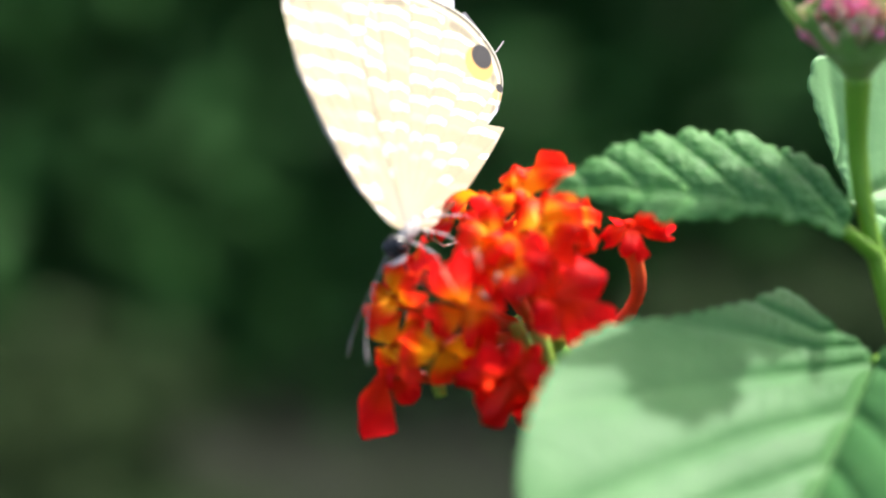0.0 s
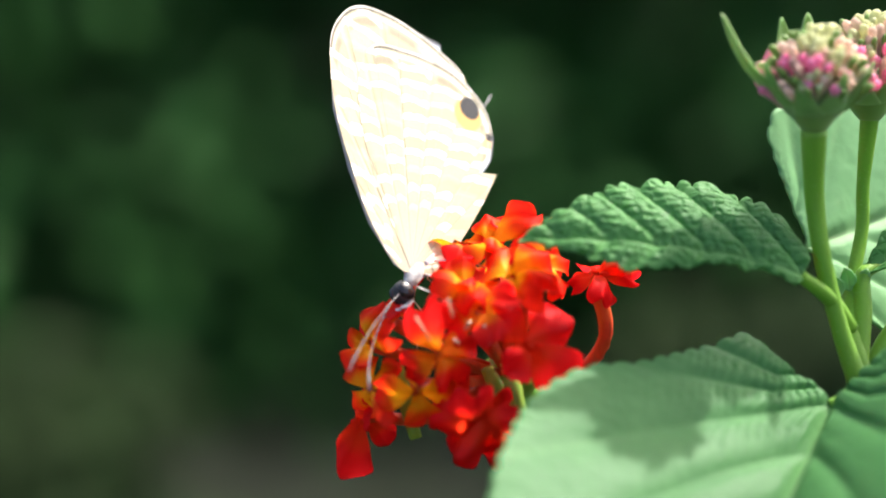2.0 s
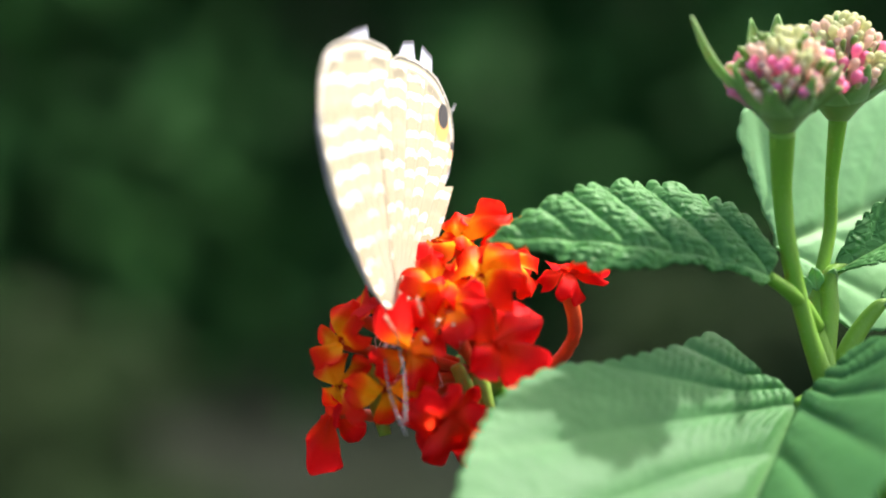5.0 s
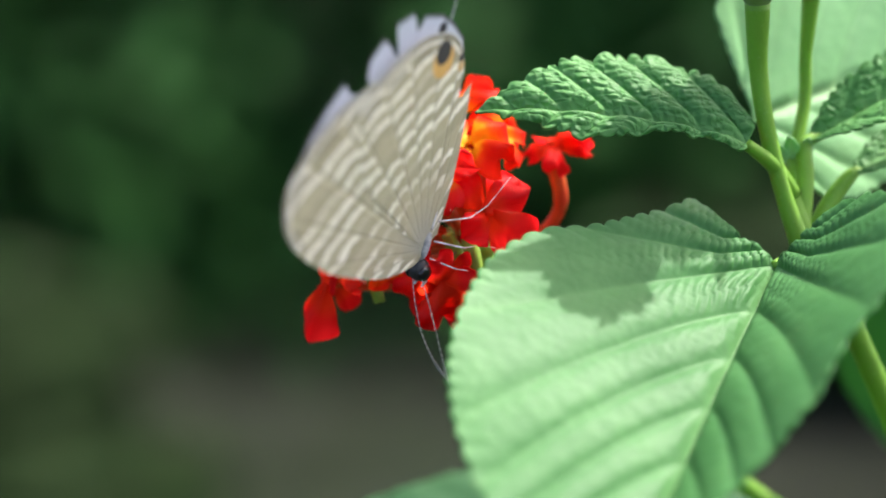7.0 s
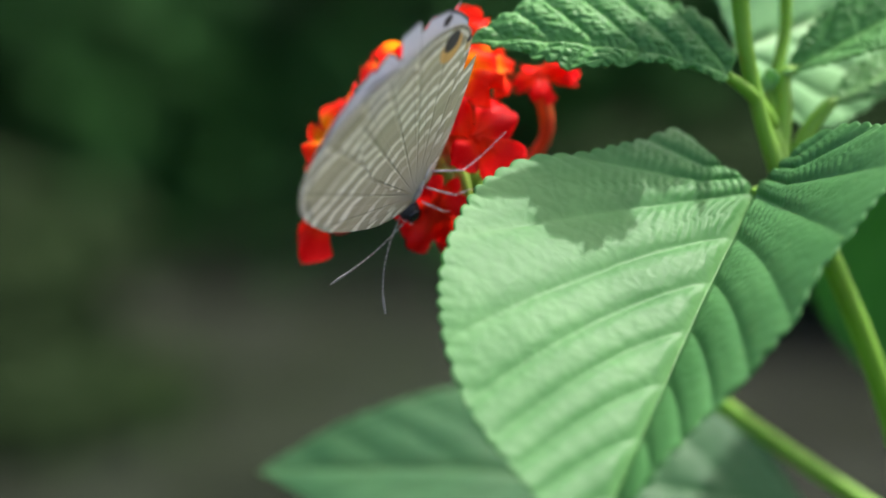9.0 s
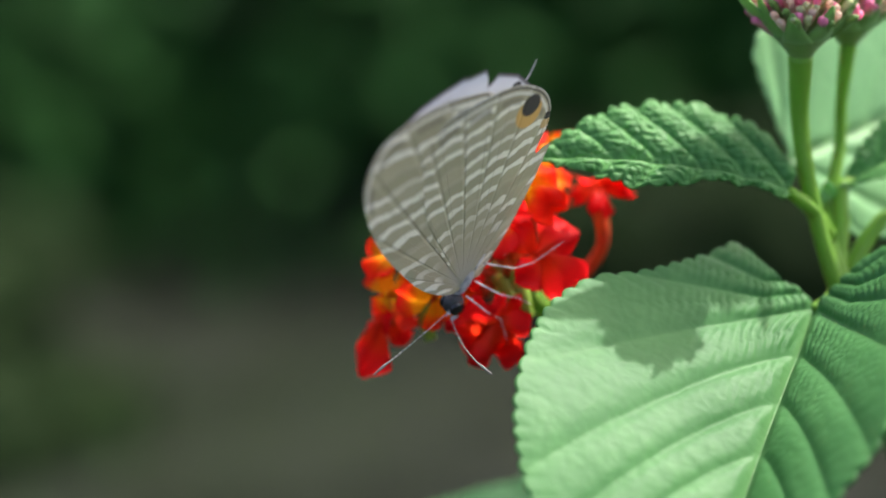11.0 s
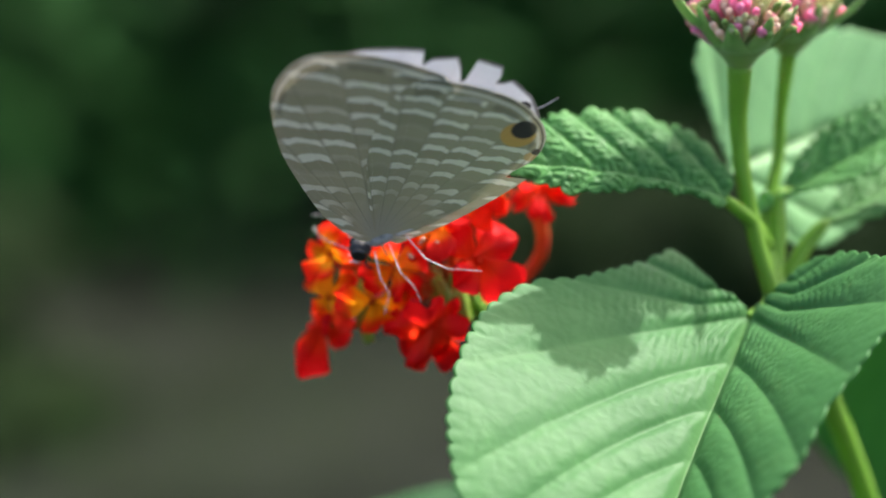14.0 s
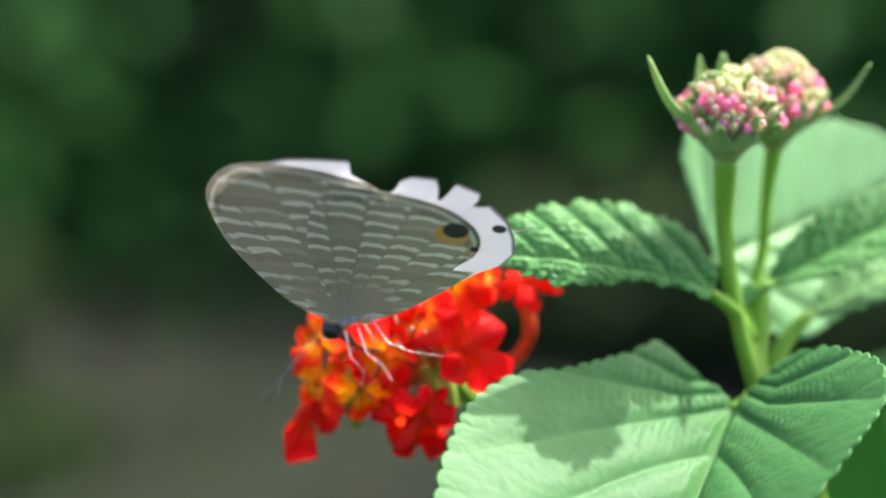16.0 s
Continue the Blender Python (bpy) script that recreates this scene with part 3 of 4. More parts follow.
leaf(branch, LEAF_YOUNG, "narrow young leaf beside the stem", base=(3.42, 0.85, 0.21), tip=(5.04, 1.9, 0.63), left=(-0.2, 0.8, 0.5), right=(0.2, -0.8, -0.4), wl=0.22, wr=0.24, sag=0.12, teeth=(16, 16), space=0.3, puff=0.016, rung=0.09, rungs=0.008, crumple=0.005, scallop=0.07, seed=12)
leaf(branch, LEAF_SUNLIT, "wide leaf turned to the light, its sunlit paleness put in the colour", base=(2.62, 1.3, 0.62), tip=(5.07, 3.2, 1.14), left=(-0.37, 0.3, 0.93), right=(0.3, -0.5, -0.8), wl=1.2, wr=1.0, peak=0.2, back=(0.5, 0.3), sag=0.0, teeth=(24, 22), space=0.5, puff=0.03, rungs=0.008, crumple=0.005, scallop=0.05, cols=30, rows=100, seed=8)
# these two take the green with shade painted in
leaf(branch, LEAF_SHADED, "leaf hanging below the flower, shade of the broad leaf put in its colour", base=(3.6, 2.2, -4.2), tip=(-1.9, 2.6, -3.9), left=(0, 1.0, 0.75), right=(0, -1.0, -0.5), wl=1.3, wr=1.3, sag=0.3, teeth=(30, 30), space=0.7, puff=0.02, rungs=0.0, cols=30, rows=100, seed=9)
leaf(branch, LEAF_SHADED, "leaf hanging at the back of the stem", base=(4.4, 2.4, -0.6), tip=(6.0, 4.6, -4.5), left=(0.8, 0.3, 0.3), right=(-0.8, 0.1, -0.3), wl=1.3, wr=1.3, sag=0.2, teeth=(30, 30), space=0.7, puff=0.02, rungs=0.0, cols=30, rows=100, seed=11)
# the axil leaflets share the sun-lightened leaf colour
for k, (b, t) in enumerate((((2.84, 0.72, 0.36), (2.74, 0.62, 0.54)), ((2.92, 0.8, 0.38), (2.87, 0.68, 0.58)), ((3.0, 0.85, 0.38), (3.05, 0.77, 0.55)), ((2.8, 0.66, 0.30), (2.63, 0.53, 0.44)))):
    leaf(branch, LEAF_SUNLIT, "tiny folded leaf in the axil", base=b, tip=t, left=(-0.3, -0.3, 0.3), right=(0.3, -0.3, 0.2), wl=0.07, wr=0.07, sag=0.03, teeth=(8, 8), space=0.05, puff=0.008, rung=0.03, rungs=0.003, crumple=0.002, scallop=0.015, cols=10, rows=30, seed=20 + k)


# ---- bud heads ----
def bud_mesh(name, mat, wide):
    """A slender unopened floret with a squarish, slightly pinched tip."""
    bm = bmesh.new()
    tube(bm, [(0, 0, -0.24), (0.01, 0, -0.1), (0, 0.01, 0.0), (0, 0, 0.045), (0, 0, 0.07)], [0.018, 0.026, 0.044 * wide, 0.04 * wide, 0.014], 10, 6)
    return mesh_of(name, bm, [mat])


BUDS = [bud_mesh("bud", m, w) for m, w in ((BUD_CREAM, 1.0), (BUD_GREEN, 0.8), (BUD_PINK, 1.15), (BUD_BLUSH, 1.0))]


def bud_head(base, radius, height, bracts, seed, label):
    rng = random.Random(seed)
    head = thing("lantana_bud_head", base, label, "flower bud", "bud heads on the branch")
    b = Vector(base)
    bm = tube(bmesh.new(), [b, b + Vector((0, 0, 0.10)), b + Vector((0, 0, 0.24)), b + Vector((0, 0, 0.42))], [0.09, 0.17, radius * 0.7, radius * 0.6], 16, 18)
    part("receptacle", bm, BUD_GREEN, head)
    count = 170
    for k in range(count):
        f = (k + 0.5) / count
        polar = math.acos(1 - f * 0.86)
        a = k * 2.39996 + rng.uniform(-0.2, 0.2)
        way = Vector((math.sin(polar) * math.cos(a), math.sin(polar) * math.sin(a), math.cos(polar)))
        out = rng.uniform(0.92, 1.06)
        p = Vector((way.x * radius * out, way.y * radius * out, way.z * height * out)) + Vector((0, 0, 0.26))
        pick = rng.random()
        if f > 0.36 and pick < 0.30:
            me = BUDS[2]
        elif f > 0.10 and pick < 0.55:
            me = BUDS[3]
        else:
            me = BUDS[0 if pick < 0.86 else 1]
        aim = Vector((way.x + rng.uniform(-0.15, 0.15), way.y + rng.uniform(-0.15, 0.15), way.z + 0.6)).normalized()
        m = Matrix.Translation(p * CM) @ aim.to_track_quat("Z", "Y").to_matrix().to_4x4() @ Matrix.Diagonal((*[rng.uniform(0.72, 1.08)] * 3, 1))
        shared("bud", me, head, m)
    for start, tip, w in bracts:
        s, t = Vector(start), Vector(tip)
        out = Vector((t.x - b.x, t.y - b.y, 0)).normalized()
        side = out.cross(Vector((0, 0, 1)))
        bm = bmesh.new()
        cols, rows, grid = 4, 18, []
        for i in range(rows + 1):
            u = i / rows
            wd = w * (0.55 + 0.45 * math.sin(math.pi * min(1, u * 2.2) / 2)) * (1 - u) ** 0.75 + 0.006
            mid = s.lerp(t, u) + out * (0.10 * math.sin(math.pi * u)) * (t - s).length - Vector((0, 0, 0.05 * math.sin(math.pi * u)))
            line = []
            for j in range(-cols, cols + 1):
                v = j / cols
                line.append(bm.verts.new(mid + side * (wd * v) - out * (wd * 0.45 * v * v)))
            grid.append(line)
        for p, q in zip(grid, grid[1:]):
            for j in range(2 * cols):
                bm.faces.new((p[j], p[j + 1], q[j + 1], q[j]))
        ob = part("bract", bm, BRACT, head)
        solid = ob.modifiers.new("thickness", "SOLIDIFY")
        solid.thickness, solid.offset = 0.0002, 0
    return head


def cup(base, radius, tips, low=0.14):
    """Bracts in a whorl under a head: long ones to the given tips, short ones between."""
    b = Vector(base)
    rows = []
    for t in tips:
        way = Vector((t[0] - b.x, t[1] - b.y, 0)).normalized()
        rows.append((tuple(b + way * 0.13 + Vector((0, 0, low))), t, 0.20))
    for k in range(9):
        a = k * 0.70 + 0.2
        way = Vector((math.cos(a), math.sin(a), 0))
        rows.append((tuple(b + way * 0.12 + Vector((0, 0, low - 0.02))), tuple(b + way * radius * 1.12 + Vector((0, 0, 0.46 + 0.06 * (k % 3)))), 0.17))
    return rows


bud_head((2.57, 0.5, 1.74), 0.44, 0.52, cup((2.57, 0.5, 1.74), 0.44, [(1.82, 0.3, 2.70), (2.34, 0.9, 2.60), (2.56, 1.0, 2.62)]), 3, "closed lantana buds, cream with pink rim, on green stalk")
bud_head((3.1, 1.2, 1.72), 0.42, 0.56, cup((3.1, 1.2, 1.72), 0.42, [(3.86, 0.9, 2.57), (2.74, 0.95, 2.5)]), 5, "closed lantana buds half hidden behind another head")


# ---- the open flower head ----
def petal_mesh(seed, mat, notch):
    """One broad petal, its foot at the origin, spreading along +x with +z as its face."""
    rng = random.Random(seed)
    bm = bmesh.new()
    u_layer = bm.verts.layers.float.new("u")
    rows, cols, grid = 12, 7, []
    k1, k2 = rng.uniform(0, 6), rng.uniform(0, 6)
    for i in range(rows + 1):
        u = i / rows
        w = 0.04 + 0.150 * math.sin(math.pi / 2 * min(1, u * 1.25)) ** 1.3
        w *= 1 - max(0, (u - 0.72) / 0.28) ** 2 * 0.45
        line = []
        for j in range(-cols, cols + 1):
            v = j / cols
            reach = 0.36 * u * (1 - 0.10 * v * v * u) - notch * 0.07 * math.exp(-((v / 0.3) ** 2)) * u**4
            z = 0.03 * math.sin(math.pi * u) - 0.07 * u * u - 0.03 * v * v * u + 0.06 * math.sin(3.4 * v + k1 + 4 * u) * u + 0.022 * math.sin(8 * u + k2 + 2 * v) * abs(v) - 0.06 * max(0.0, u - 0.6) * abs(v) - 0.02 * math.exp(-((v / 0.15) ** 2)) * u
            q = bm.verts.new((reach, v * w, z))
            q[u_layer] = u
            line.append(q)
        grid.append(line)
    for a, b in zip(grid, grid[1:]):
        for j in range(2 * cols):
            bm.faces.new((a[j], b[j], b[j + 1], a[j + 1]))
    bmesh.ops.solidify(bm, geom=bm.faces[:], thickness=0.018)
    return mesh_of("petal", bm, [mat])


PETALS = {key: [petal_mesh(10 * n + k, m, k % 2) for k in range(4)] for n, (key, m) in enumerate((("young", PETAL_YOUNG), ("mid", PETAL_MID), ("old", PETAL_OLD)))}
flower = thing("lantana_flower", (4.6, 1.2, -4.2), "open red and orange lantana flower head on curved stalk", "flower")
HEART = Vector((0.12, 1.10, -0.43))
bm = tube(bmesh.new(), [(4.72, 1.77, -4.46), (4.29, 1.62, -4.05), (2.58, 1.92, -2.90), (1.33, 1.67, -1.68), (0.46, 1.26, -0.78), HEART], [0.10, 0.095, 0.085, 0.08, 0.08, 0.13], 60, 12)
part("flower_stalk", bm, STEM, flower, "yellow-green hairy stalk")
bm = blob(bmesh.new(), HEART, (0.26, 0.26, 0.2))
part("receptacle", bm, CALYX, flower)


def floret(place, face, age, size=1.0, turn=0.0, petals=4, bend=(0, 0, 0), seed=0, root=None):
    """A narrow curved tube from the receptacle, and a limb of petals that faces outwards."""
    rng = random.Random(seed * 7 + 1)
    place, face = Vector(place), Vector(face).normalized()
    start = Vector(root) if root else HEART + (place - HEART).normalized() * 0.2
    thick = 1.25 if root else 1.0
    dist = (place - start).length
    middle = start.lerp(place, 0.55) - face * (dist * 0.12) + Vector(bend)
    bm = tube(bmesh.new(), [start, middle, place - face * 0.10, place], [g * thick for g in (0.045, 0.05, 0.055, 0.045)], 16, 9, cap=False)
    base = part("floret", bm, TUBE, flower)
    turn_m = face.to_track_quat("Z", "Y").to_matrix().to_4x4()
    origin = ORIGIN[flower.name]
    for k in range(petals):
        a = turn + 2 * math.pi * k / petals + rng.uniform(-0.12, 0.12)
        lift = pose(0, 0, 0, rng.uniform(-34, 34), rng.uniform(-42, 30), 0)
        s = 0.99 * size * (1.12, 0.78, 1.0, 0.88, 0.9)[(k + seed) % 5] * rng.uniform(0.85, 1.12)
        m = Matrix.Translation((place - origin) * CM) @ turn_m @ Matrix.Rotation(a, 4, "Z") @ Matrix.Translation((0.025 * CM, 0, 0)) @ lift @ Matrix.Diagonal((s, s, s, 1))
        shared("petal", PETALS[age][rng.randrange(4)], base, m)
    bm = tube(bmesh.new(), [place - face * 0.10, place - face * 0.03], [0.04, 0.02], 3, 7)
    part("throat", bm, THROAT, base)
    return base


def lobe(base, foot, tip, face, age, wide, seed):
    """One petal lobe that reaches from its foot to its tip."""
    foot, tip = Vector(foot), Vector(tip)
    x = (tip - foot).normalized()
    y = Vector(face).cross(x).normalized()
    s = (tip - foot).length / 0.36
    turn_m = Matrix((x, y, x.cross(y))).transposed().to_4x4()
    shared("petal", PETALS[age][seed % 4], base, Matrix.Translation((foot - ORIGIN[flower.name]) * CM) @ turn_m @ Matrix.Diagonal((s, s * wide, s, 1)))


floret((-0.97, 0.33, 0.06), (-0.55, -0.6, 0.55), "young", 1.0, 0.3, 4, (0, 0, 0), 1)
floret((-0.97, 0.23, -0.31), (-0.55, -0.75, 0.1), "young", 0.95, 0.9, 4, (0, 0, 0), 2)
base = floret((-1.02, 0.43, -0.63), (-0.6, -0.6, -0.1), "old", 0.85, 0.75, 4, (0, 0, -0.15), 3)
lobe(base, (-1.07, 0.20, -0.53), (-1.21, 0.25, -1.10), (-0.3, -0.9, 0.1), "old", 0.62, 2)
floret((-0.41, -0.08, 0.07), (-0.2, -0.9, 0.4), "mid", 1.0, 0.5, 4, (0, 0, 0), 4)
floret((-0.59, -0.03, -0.25), (-0.3, -0.9, 0.1), "young", 0.95, 0.1, 4, (0, 0, 0), 5)
base = floret((-0.08, -0.08, -0.50), (0.05, -0.9, -0.15), "old", 1.15, 0.35, 4, (0, 0, 0), 6)
lobe(base, (-0.08, -0.12, -0.40), (-0.04, -0.03, -0.97), (0.1, -0.95, -0.1), "old", 0.85, 5)
lobe(base, (-0.10, -0.14, -0.36), (-0.48, 0.0, -0.62), (0.0, -0.95, 0.1), "old", 0.95, 2)
lobe(base, (-0.05, -0.14, -0.36), (0.22, -0.02, -0.40), (0.2, -0.95, 0.0), "old", 1.1, 3)
base = floret((0.30, -0.03, 0.14), (0.35, -0.85, 0.2), "old", 1.15, 0.7, 4, (0, 0, 0), 7)
lobe(base, (0.28, -0.08, 0.13), (0.66, 0.13, 0.34), (0.3, -0.9, 0.2), "old", 0.8, 6)
floret((-0.07, 0.02, 0.41), (0, -0.6, 0.8), "mid", 1.0, 0.2, 4, (0, 0, 0), 8)
floret((0.17, 0.23, 0.62), (0.15, -0.6, 0.75), "young", 1.05, 0.6, 4, (0, 0, 0), 9)
floret((0.00, 0.74, 0.81), (0, -0.2, 1), "young", 1.0, 0.4, 4, (0, 0, 0), 10)
floret((0.40, 1.15, 0.84), (0.2, -0.1, 1), "young", 1.05, 0.8, 4, (0, 0, 0), 11)
base = floret((0.86, 0.95, 0.49), (0.12, -0.35, 0.9), "old", 0.85, 0.0, 4, (0.22, 0, 0.02), 12, root=(0.56, 1.05, -0.58))
lobe(base, (0.88, 0.93, 0.49), (1.25, 0.97, 0.47), (0.1, -0.8, 0.6), "old", 0.6, 1)
floret((-0.25, 0.85, 0.77), (-0.2, -0.1, 1), "mid", 0.95, 0.9, 4, (0, 0, 0), 13)
floret((-0.32, 0.49, -0.74), (-0.25, -0.5, -0.65), "old", 0.8, 0.5, 0, (0, 0, -0.1), 14)
floret((-0.83, 0.64, 0.20), (-0.6, -0.25, 0.8), "mid", 0.9, 0.1, 4, (0, 0, 0), 15)
floret((-0.16, 1.67, 0.35), (0, 0.7, 0.7), "mid", 1.0, 0.3, 4, (0, 0, 0), 16)
floret((-0.17, 0.33, 0.54), (-0.1, -0.5, 0.85), "young", 0.9, 0.6, 4, (0, 0, 0), 17)
floret((0.42, 0.64, 0.62), (0.3, -0.45, 0.8), "young", 0.95, 0.3, 4, (0, 0, 0), 18)
floret((0.28, 0.85, 0.74), (0.1, -0.3, 0.95), "young", 0.95, 0.7, 4, (0, 0, 0), 19)
floret((-0.45, 1.05, 0.56), (-0.3, 0.1, 0.95), "mid", 0.95, 0.9, 4, (0, 0, 0), 20)
bm = tube(bmesh.new(), [(0.12, 0.28, -0.09), Vector((0.12, 0.28, -0.09)).lerp(Vector((0.24, 0.13, -0.49)), 0.5), (0.24, 0.13, -0.49)], [0.055, 0.07, 0.05], 12, 9)
part("calyx", bm, CALYX, flower, "yellow-green calyx")
bm = tube(bmesh.new(), [(-0.04, 0.33, -0.15), Vector((-0.04, 0.33, -0.15)).lerp(Vector((0.16, 0.33, -0.59)), 0.5), (0.16, 0.33, -0.59)], [0.055, 0.07, 0.05], 12, 9)
part("calyx", bm, CALYX, flower, "yellow-green calyx")
bm = tube(bmesh.new(), [(-0.78, 0.43, -0.13), Vector((-0.78, 0.43, -0.13)).lerp(Vector((-0.62, 0.33, -0.74)), 0.5), (-0.62, 0.33, -0.74)], [0.055, 0.07, 0.05], 12, 9)
part("calyx", bm, CALYX, flower, "yellow-green calyx")
bm = tube(bmesh.new(), [(0.44, 0.85, -0.24), Vector((0.44, 0.85, -0.24)).lerp(Vector((0.53, 0.95, -0.57)), 0.5), (0.53, 0.95, -0.57)], [0.055, 0.07, 0.05], 12, 9)
part("calyx", bm, CALYX, flower, "yellow-green calyx")
bm = tube(bmesh.new(), [(-0.47, -0.18, 0.21), (-0.57, -0.34, 0.43)], [0.010, 0.012], 6, 6)
part("style", bm, PISTIL, flower)
bm = tube(bmesh.new(), [(-0.29, -0.18, 0.39), (-0.32, -0.28, 0.56)], [0.010, 0.012], 6, 6)
part("style", bm, PISTIL, flower)

for foot, tip in (((-0.20, 0.05, 0.22), (-0.16, -0.12, 0.34)), ((-0.10, 0.05, 0.26), (-0.04, -0.10, 0.30)), ((-0.24, 0.02, 0.12), (-0.28, -0.14, 0.20)), ((-0.04, 0.05, 0.14), (0.02, -0.12, 0.16))):
    part("style", tube(bmesh.new(), [foot, tip], [0.022, 0.016], 6, 7), PISTIL, flower, "cream unopened tube")


# ---- the butterfly ----
FLIGHT = [
    (0, -0.867, 0.516, 0.559, 27.7, 28.5, -120.3, -0.2),
    (0.5, -0.760, 0.514, 0.549, 30.9, 26.2, -114.7, 1.3),
    (1, -0.792, 0.517, 0.606, 21.7, 25.8, -123.7, -2.6),
    (1.5, -0.760, 0.522, 0.560, 27.5, 19.8, -122.5, -3.9),
    (2, -0.632, 0.546, 0.567, 32.4, 28.5, -116.7, -17.9),
    (2.5, -0.653, 0.517, 0.590, 23.7, 23.7, -117.7, -16.2),
    (3, -0.620, 0.465, 0.621, 13.1, 19.9, -108.9, -2.1),
    (5.5, -0.499, 0.108, 0.081, 7.5, 47.5, -105.6, 11.0),
    (6, -0.444, -0.168, -0.155, 1.1, 81.3, -127.0, -1.0),
    (6.5, -0.225, -0.272, -0.129, -63.1, 83.8, 176.2, 2.6),
    (7, -0.214, -0.389, -0.081, -81.3, 75.8, 157.5, 3.5),
    (7.5, -0.214, -0.371, -0.183, -100.9, 67.4, 138.8, -1.3),
    (8, -0.188, -0.371, -0.262, -104.5, 62.0, 132.7, -2.7),
    (8.5, -0.190, -0.378, -0.279, -111.8, 61.8, 128.2, -2.6),
    (11, -0.347, -0.367, -0.012, -57.7, 63.4, 171.3, -6.7),
    (11.5, -0.356, -0.339, -0.039, -58.5, 65.9, 173.6, -4.8),
    (12, -0.367, -0.316, -0.020, -61.4, 64.0, 167.9, -7.3),
    (12.5, -0.343, -0.286, -0.038, -65.3, 64.0, 161.4, -11.0),
    (13, -0.397, -0.370, 0.025, -52.5, 59.1, 172.9, -5.9),
    (13.5, -0.430, -0.357, 0.125, -54.1, 50.4, 169.2, -5.2),
    (14, -0.535, -0.359, 0.402, -42.2, 30.5, 160.5, 3.5),
    (14.5, -0.558, -0.358, 0.419, -40.4, 23.1, 160.2, 8.4),
    (15, -0.537, -0.379, 0.465, -44.4, 28.6, 151.6, 1.7),
    (15.5, -0.591, -0.370, 0.454, -46.2, 27.2, 154.3, 7.3),
    (16, -0.708, -0.368, 0.486, -50.6, 30.8, 142.3, 0.8),
]
# the antennae: seconds, dip and spread
FEELERS = [
    [(0, 25, -39), (0.5, 5, 1), (1, -1, -26), (1.5, -4, -26), (2, -1, 0), (2.5, -8, -22), (3, 15, -22), (5.5, 1, 39), (6, -8, 54), (6.5, -35, 60), (7, -18, 44), (7.5, -46, 36), (8, -63, -29), (8.5, -66, -21), (11, -51, 8), (11.5, -51, 4), (12.5, -25, -5), (13, -20, 64), (13.5, -40, 86), (13.75, -55, 0), (14, 12, -50), (14.5, 43, -46), (15, 35, -38), (15.5, 33, -20), (16, 3, 22)],
    [(0, 28, -9), (0.5, 23, -5), (1, 16, 1), (1.5, 22, -4), (2, 14, 0), (2.5, 21, -14), (3, 24, -8), (5.5, 8, 43), (6, -63, 85), (6.5, -48, 83), (7, -18, 45), (7.5, -47, 29), (8, -30, 8), (8.5, -47, 20), (11, -21, 81), (11.5, -24, 77), (12.5, -3, 57), (13, -12, 55), (13.5, -57, 98), (13.75, -58, 4), (14, 10, -54), (14.5, 40, -54), (15, 32, -44), (15.5, 36, -26), (16, 11, 22)],
]
# wing rims as (along the body, up), from the wing root; the near pair is whole but for its anal lobe
FORE = [(0.02, 0.0), (0.15, 0.12), (0.23, 0.50), (0.20, 0.98), (0.11, 1.49), (-0.10, 1.98), (-0.32, 2.19), (-0.58, 2.25), (-0.86, 2.11), (-1.09, 1.90), (-1.25, 1.69), (-1.36, 1.50), (-1.34, 1.32), (-1.22, 1.18), (-0.90, 0.92), (-0.45, 0.45)]
HIND = [(0.0, 0.05), (-0.30, 0.60), (-0.62, 1.02), (-1.02, 1.34), (-1.38, 1.40), (-1.60, 1.18), (-1.76, 0.92), (-1.85, 0.66), (-1.84, 0.38), (-1.73, 0.18), (-1.54, 0.07), (-1.36, 0.06), (-1.27, 0.03), (-1.28, 0.02), (-1.38, -0.09), (-1.36, -0.10), (-1.02, -0.14), (-0.55, -0.16), (-0.09, -0.12)]
# the far pair has lost pieces of its rim
FORE_TORN = [(0.02, 0.0), (0.14, 0.13), (0.22, 0.50), (0.20, 0.97), (0.11, 1.48), (-0.10, 1.94), (-0.34, 2.07), (-0.60, 2.12), (-0.87, 2.07), (-1.09, 1.96), (-1.29, 1.83), (-1.19, 1.66), (-1.24, 1.50), (-1.18, 1.14), (-0.88, 0.86), (-0.45, 0.4)]
HIND_TORN = [(0.0, 0.05), (-0.30, 0.55), (-0.62, 0.95), (-1.0, 1.22), (-1.34, 1.38), (-1.44, 1.46), (-1.55, 1.47), (-1.71, 1.36), (-1.66, 1.24), (-1.58, 1.13), (-1.61, 1.11), (-1.82, 1.24), (-1.92, 1.05), (-1.86, 0.97), (-1.79, 0.94), (-1.82, 0.90), (-1.90, 0.87), (-1.91, 0.62), (-1.84, 0.41), (-1.73, 0.21), (-1.55, 0.11), (-1.32, 0.09), (-1.0, 0.02), (-0.57, -0.06), (-0.09, -0.09)]


